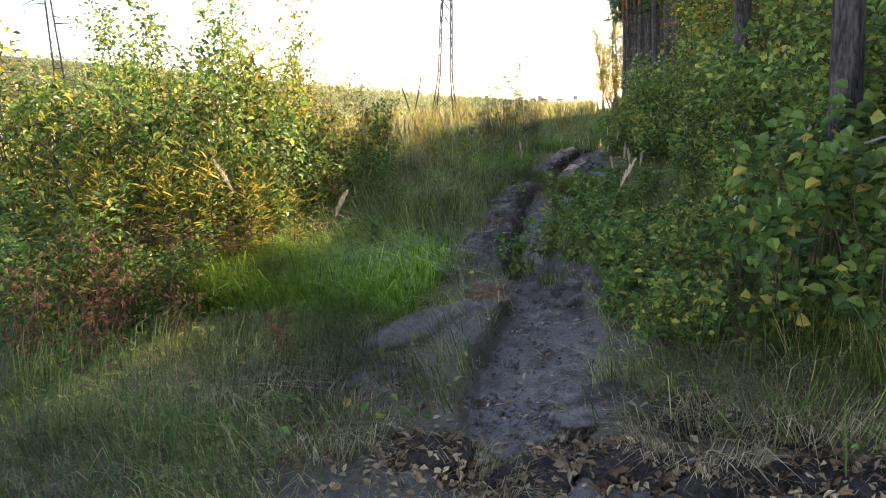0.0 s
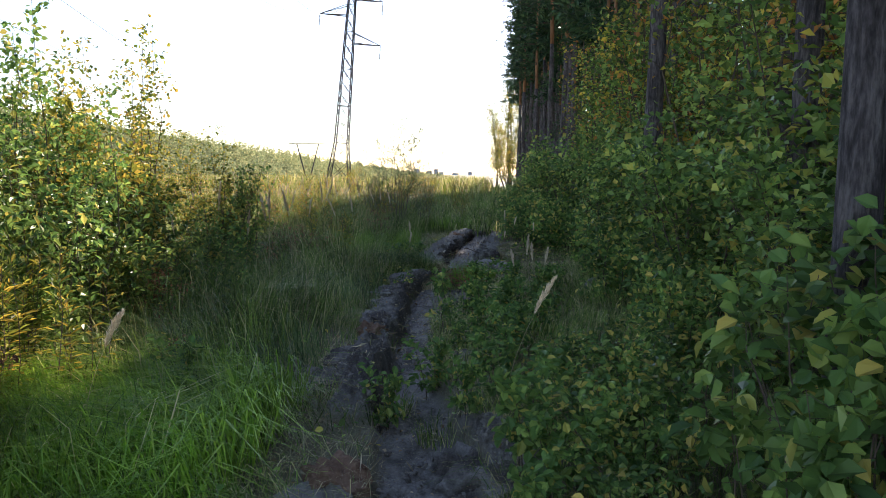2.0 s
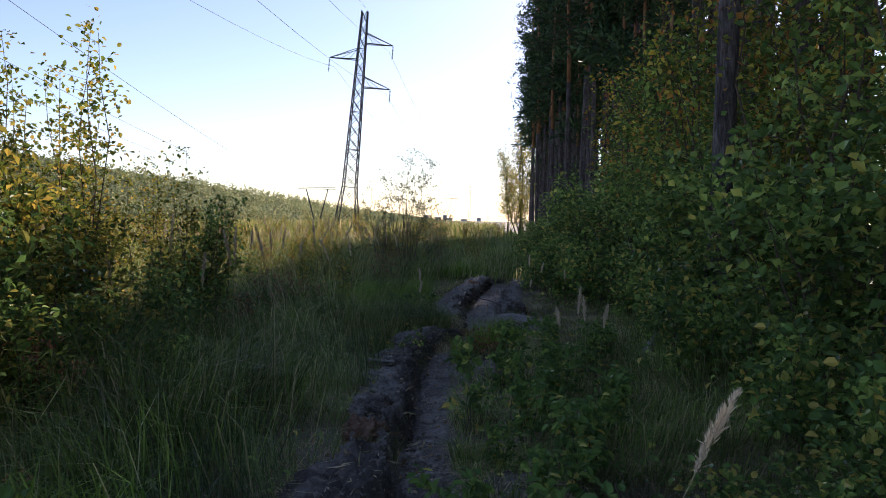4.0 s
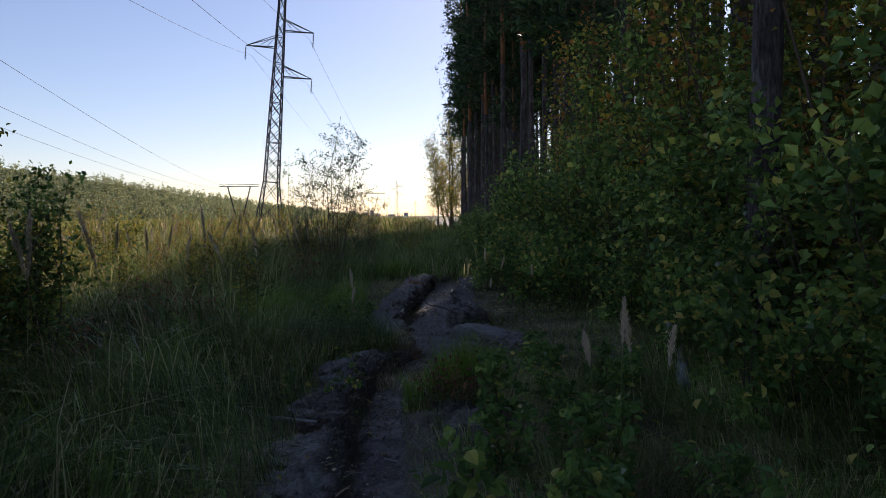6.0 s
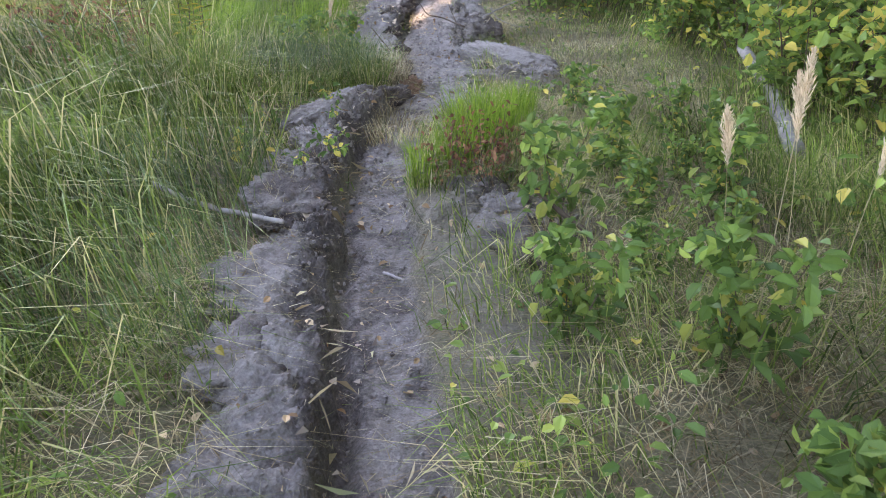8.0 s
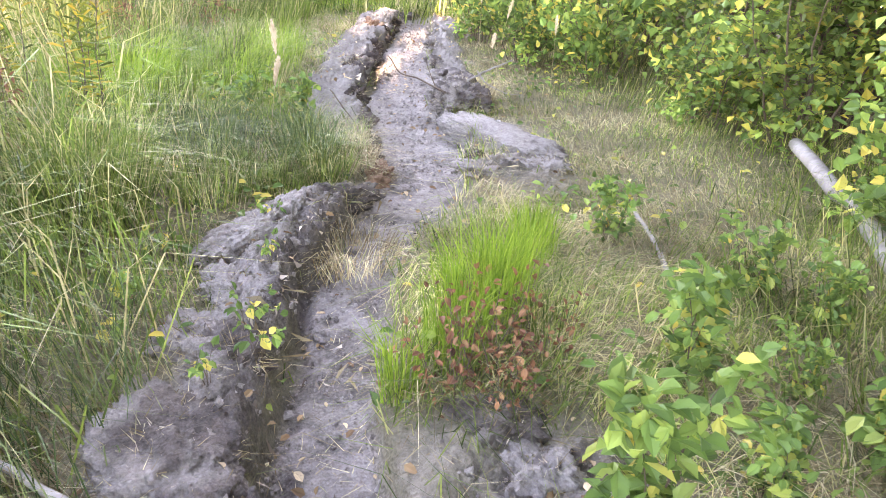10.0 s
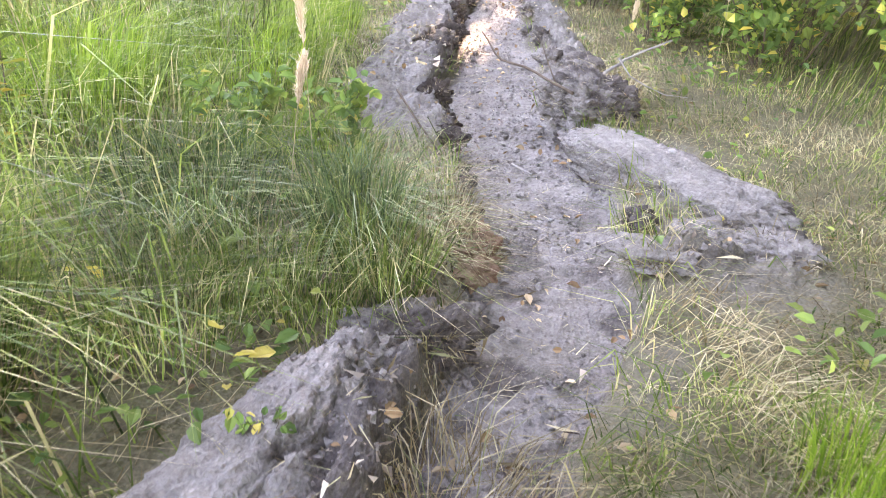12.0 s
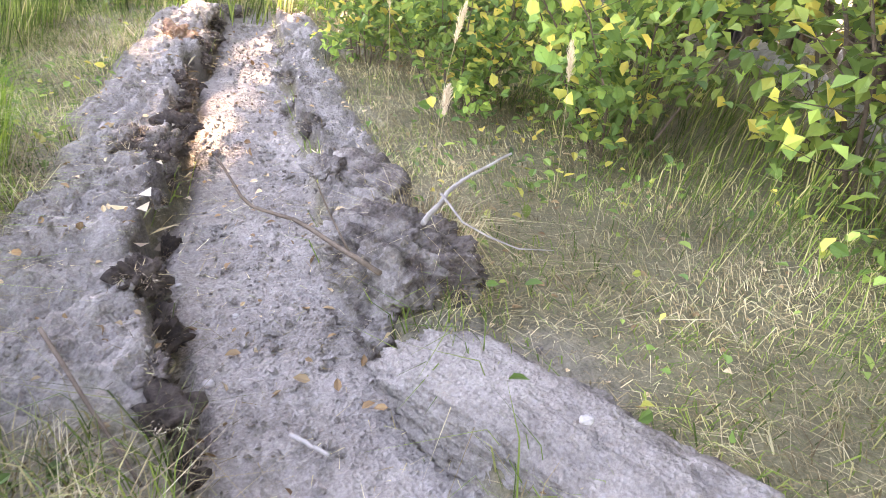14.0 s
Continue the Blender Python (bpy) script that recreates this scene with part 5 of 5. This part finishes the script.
SP = np.random.default_rng(606)
# two dense rows added to the forest edge to keep sun off the trench
stand = pine(6, 19.6, 0.17, 9.4, 14, "tall spruce with bare lower trunk in the dense forest edge", 1350, 8, 1.9, card=0.6, dead=12, taper=0.5)
stand_spots = []
for row, x0 in enumerate((5.4, 6.7)):
    for k in range(44):
        stand_spots.append((x0 + SP.uniform(-0.3, 0.3), 14.5 + row * 0.75 + k * 1.5 + SP.uniform(-0.3, 0.3), SP.uniform(0.95, 1.05)))
shut = plant_tree(stand, stand_spots, SP)
# high-crowned pines where a spruce would block a lane; sun passes beneath
plant_tree(pine(7, 19, 0.16, 14.2, 8, "tall pine with a high crown in the forest edge", 2200, 9, 2.1, card=0.5, dead=8, taper=0.5), shut, SP)
# added pines: crowns out of view keep the sun off the near verge
shade_pine = pine(9, 24.5, 0.2, 18.2, 7, "added very tall pine whose unseen high crown shades the verge", 1900, 9, 2.0, card=0.5, taper=0.4)
for i, (vx, vy) in enumerate([(5.7, 31.6), (5.6, 33.0), (5.7, 34.3), (5.6, 35.4)]):
    (copy_thing(shade_pine, Matrix()) if i else shade_pine).matrix_basis = pose(vx, vy, float(ground_z(vx, vy)), 0, 0, 70 * i)
airy = pine(8, 21, 0.16, 8.5, 13, "tall airy pine with bare orange trunk at the forest edge", 1500, 7, 2.4, card=0.3, dead=10, taper=0.8)
plant_tree(airy, [(3.73, 59.5, 1.0), (3.85, 66, 0.95), (4.0, 72.5, 0.95), (3.9, 50.5, 0.9)], SP)
spruce = pine(3, 18.5, 0.17, 5.0, 30, "dark spruce with drooping branches in the forest", 3600, None, 2.1)
plant_tree(spruce, [(5.6, 47, 1.0), (5.2, 66, 1.05), (6.8, 22, 1.0), (6.2, 42, 1.0), (7.2, 33, 1.1), (6.8, 51, 1.0), (6.6, 60, 1.0), (6.6, 70, 1.05), (6.4, 82, 1.0)], RP)
inner = pine(4, 21, 0.15, 11, 10, "straight pine trunk inside the dark forest", 420, 10, 2.1, card=0.4)
spots = []
for row in range(4):
    for k in range(30):
        x, y = 6.6 + row * 2.6 + RP.uniform(-0.8, 0.8), -9 + k * 3.2 + RP.uniform(-1.1, 1.1)
        if RP.uniform() < 0.82:
            spots.append((x, y, RP.uniform(0.85, 1.12)))
plant_tree(inner, spots, RP)
plant_tree(pine(5, 20, 0.15, 10, 10, "straight pine trunk inside the dark forest", 1500, 10, 2.2), [(4.9, 18.6, 1.0), (5.4, 22.5, 1.0), (5.2, 15.5, 1.0), (4.7, 8.0, 1.0), (4.6, 3.6, 1.05), (3.9, 1.0, 1.0), (4.6, -2.5, 1.0), (5.4, 28, 1.05)], RP)
end_birch = shrub("birch_tree", "yellowing birch at the far end of the forest edge", "tree", 89, 11, 1.9, 3, 60, 1.6, 0.09, 3000, 0.2, 0.14, M_YELLOW, 0.3, fine=False, low=0.2, droop=0.5)
place(end_birch, [(3.6, 88, 1.0), (4.6, 96, 1.2), (3.0, 104, 1.0), (6.2, 92, 1.3)], RP)


# ---- power line ----
def strut(a, b, r):
    return tube([a, b], [r, r], 4)


def pylon(label, height=28.5, foot=1.6, waist=0.8, top=0.34, waist_z=7.0, arms=((22.6, -1), (24.6, 1), (19.3, 1)), reach=3.4, r=0.075):
    """Lattice mast on four splayed legs with braced panels, cross-arms and insulator strings."""
    e = thing("lattice_pylon", label, "pylon", "pylons")
    zs = [0, 2.2, 4.6, waist_z] + list(np.linspace(waist_z, height, 15)[1:])

    def half(z):
        return foot + (waist - foot) * z / waist_z if z < waist_z else waist + (top - waist) * (z - waist_z) / (height - waist_z)

    sgn = [(-1, -1), (1, -1), (1, 1), (-1, 1)]
    for sx, sy in sgn:
        part("leg", tube([(sx * half(a), sy * half(a), a) for a in zs], [r] * len(zs), 4), M_STEEL, e)
    for i in range(4):
        (ax, ay), (bx, by) = sgn[i], sgn[(i + 1) % 4]
        g = []
        for k, (a, b) in enumerate(zip(zs, zs[1:])):
            ha, hb = half(a), half(b)
            g.append(strut((ax * ha, ay * ha, a), (bx * hb, by * hb, b), r * 0.55))
            g.append(strut((bx * ha, by * ha, a), (ax * hb, ay * hb, b), r * 0.55))
            if k in (1, 3, 6, 9, 12, 14):
                g.append(strut((ax * ha, ay * ha, a), (bx * ha, by * ha, a), r * 0.6))
        tagged(part("bracing", join(g), M_STEEL, e), kind="stuff")
    for az, s in arms:
        h = half(az)
        tip = (s * (h + reach), 0, az)
        g = [strut((s * h, -h, az), tip, r * 0.8), strut((s * h, h, az), tip, r * 0.8), strut((s * h, -h, az + 1.3), tip, r * 0.6), strut((s * h, h, az + 1.3), tip, r * 0.6)]
        for u in (0.3, 0.6):
            x = s * (h + reach * u)
            g += [strut((x, -h * (1 - u), az), (x, h * (1 - u), az), r * 0.4), strut((x, 0, az), (s * h, 0, az + 1.3), r * 0.4)]
        arm = part("cross_arm", join(g), M_STEEL, e)
        rings = [tube([(tip[0], 0, az - 0.2 - 0.16 * q), (tip[0], 0, az - 0.27 - 0.16 * q)], [0.11, 0.05], 8) for q in range(9)]
        part("insulator", join(rings + [strut((tip[0], 0, az), (tip[0], 0, az - 1.75), 0.025)]), M_CERAMIC, arm, "glass insulator string")
    return e


main_pylon = pylon("grey steel lattice pylon leaning slightly over the meadow")
main_pylon.matrix_basis = pose(-17.45, 95, -1.3, 0, 4.6, 0)
copy_thing(main_pylon, pose(-11, 490, -4, 0, 0, 0))
copy_thing(main_pylon, pose(2, 900, -8, 0, 0, 0))
copy_thing(main_pylon, pose(-91, 120, 1, 0, 0, 30))


def portal_pylon(x, y, z, s, label):
    """A guyed V mast far away."""
    e = thing("v_pylon", label, "pylon", "pylons", at=(x, y, z))
    for sx in (-1, 1):
        part("mast_leg", join([strut((0.25 * sx, d, 0), (5.2 * s * sx, d, 19 * s), 0.16) for d in (-0.5, 0.5)] + [strut((0.25 * sx + (5.2 * s * sx - 0.25 * sx) * q / 10, -0.5, 19 * s * q / 10), (0.25 * sx + (5.2 * s * sx - 0.25 * sx) * (q + 1) / 10, 0.5, 19 * s * (q + 1) / 10), 0.08) for q in range(10)]), M_STEEL, e)
    part("cross_beam", join([strut((-9 * s, 0, 19 * s), (9 * s, 0, 19 * s), 0.18), strut((-9 * s, 0, 19.8 * s), (9 * s, 0, 19.8 * s), 0.12)]), M_STEEL, e)
    return e


portal_pylon(-76.8, 336, -3, 0.96, "far grey V-shaped guyed pylon")
portal_pylon(-35, 600, -6, 1.35, "far grey V-shaped guyed pylon by the horizon")


def wire(a, b, sag, label, r=0.022):
    e = thing("power_wire", label, "wire", "power line wires", at=a)
    t = np.linspace(0, 1, 28)[:, None]
    p = np.zeros((1, 3)) + (np.asarray(b) - np.asarray(a)) * t
    p[:, 2] -= sag * 4 * (t * (1 - t))[:, 0]
    part("conductor", tube(p, np.full(28, r), 4), M_WIRE, e)


WL = "thin aluminium conductor sagging between pylons"
for a, b, s in [((-18.9, 95, 20.4), (-13.0, -120, 20), 8.5), ((-18.9, 95, 20.4), (-15.5, 490, 17), 7), ((-12.2, 95, 22.3), (-8.0, -120, 22), 8.5), ((-12.2, 95, 22.3), (-7.5, 490, 19), 7), ((-12.6, 95, 17.2), (-7.5, 490, 14), 7),
                ((-12.6, 95, 17.2), (-6.5, -120, 18), 7), ((-81, 336, 15.2), (-24, -60, 22), 8), ((-76.5, 336, 15.2), (-19, -60, 22), 8), ((-71.5, 336, 15.2), (-12, -60, 22.5), 8), ((-15.1, 95, 27.5), (-11, -120, 28), 6)]:
    wire(a, b, s, WL, 0.016 if a[0] > -30 else 0.022)


# ---- distance: wooded ridge, far town ----
def far_woods():
    rng = np.random.default_rng(77)
    n, tufts = 5600, 15
    u = rng.uniform(0, 1, n)
    depth = rng.uniform(0, 1, n)
    y = 300 + 420 * u ** 1.5 + depth * 70
    x = -330 + 330 * u ** 0.75 + rng.normal(0, 8, n) - depth * 40
    z = (54 * (1 - u) ** 1.15 + 1) * (0.15 + 0.85 * depth) - 3
    r = rng.uniform(1.3, 2.8, n)
    tall = np.where(rng.uniform(0, 1, n) > 0.95, 2.2, 1.1)
    ball = unit(rng.normal(0, 1, (n, tufts, 3))) * rng.uniform(0.4, 1.0, (n, tufts, 1)) * r[:, None, None]
    ball[..., 2] *= tall[:, None]
    at = (np.stack([x, y, z], 1)[:, None] + ball).reshape(-1, 3)
    k = len(at)
    size = rng.uniform(0.7, 1.6, k)
    v, f = leaves(at, rng.normal(0, 1, (k, 3)), rng.normal(0, 1, (k, 3)), size, size * 0.7, False)
    tagged(part("far_woods", (v, f), M_HAZED_WOODS), "hazy wooded ridge beyond the meadow", "woods", kind="stuff")
    xs, us = np.linspace(0, 1, 40), np.linspace(0, 1, 12)
    g = []
    for a in xs:
        for d in us:
            g.append((-330 + 330 * a ** 0.75 - d * 40, 300 + 420 * a ** 1.5 + d * 70, (54 * (1 - a) ** 1.15 + 1) * (0.15 + 0.85 * d) - 5))
    i = (np.arange(39)[:, None] * 12 + np.arange(11)[None]).ravel()
    tagged(part("backdrop_ridge", (np.array(g), np.concatenate([np.stack([i, i + 12, i + 13], 1), np.stack([i, i + 13, i + 1], 1)])), M_HAZED_WOODS, smooth=True), "wooded hillside", "hill", kind="structure")


far_woods()


def far_block(x, y, w, h):
    e = thing("apartment_building", "far hazy grey apartment block on the horizon", "building", "far town", at=(x, y, -12))
    q = np.array([(sx * w / 2, sy * 8, z) for z in (0, h) for sx, sy in ((-1, -1), (1, -1), (1, 1), (-1, 1))], float)
    f = [(0, 1, 5), (0, 5, 4), (1, 2, 6), (1, 6, 5), (2, 3, 7), (2, 7, 6), (3, 0, 4), (3, 4, 7)]
    part("wall", (q, f), M_CONCRETE, e)
    t = np.array([(sx * (w / 2 + 0.5), sy * 8.5, z) for z in (h, h + 2) for sx, sy in ((-1, -1), (1, -1), (1, 1), (-1, 1))], float)
    part("roof", (t, f + [(4, 5, 6), (4, 6, 7), (0, 2, 1), (0, 3, 2)]), M_CONCRETE, e)


for bx, bw, bh in [(-176, 10, 30), (-163, 14, 38), (-148, 9, 26), (-130, 16, 32), (-112, 10, 40), (-98, 14, 28), (-60, 18, 24), (-20, 12, 30)]:
    far_block(bx, 2000, bw, bh * 0.68)
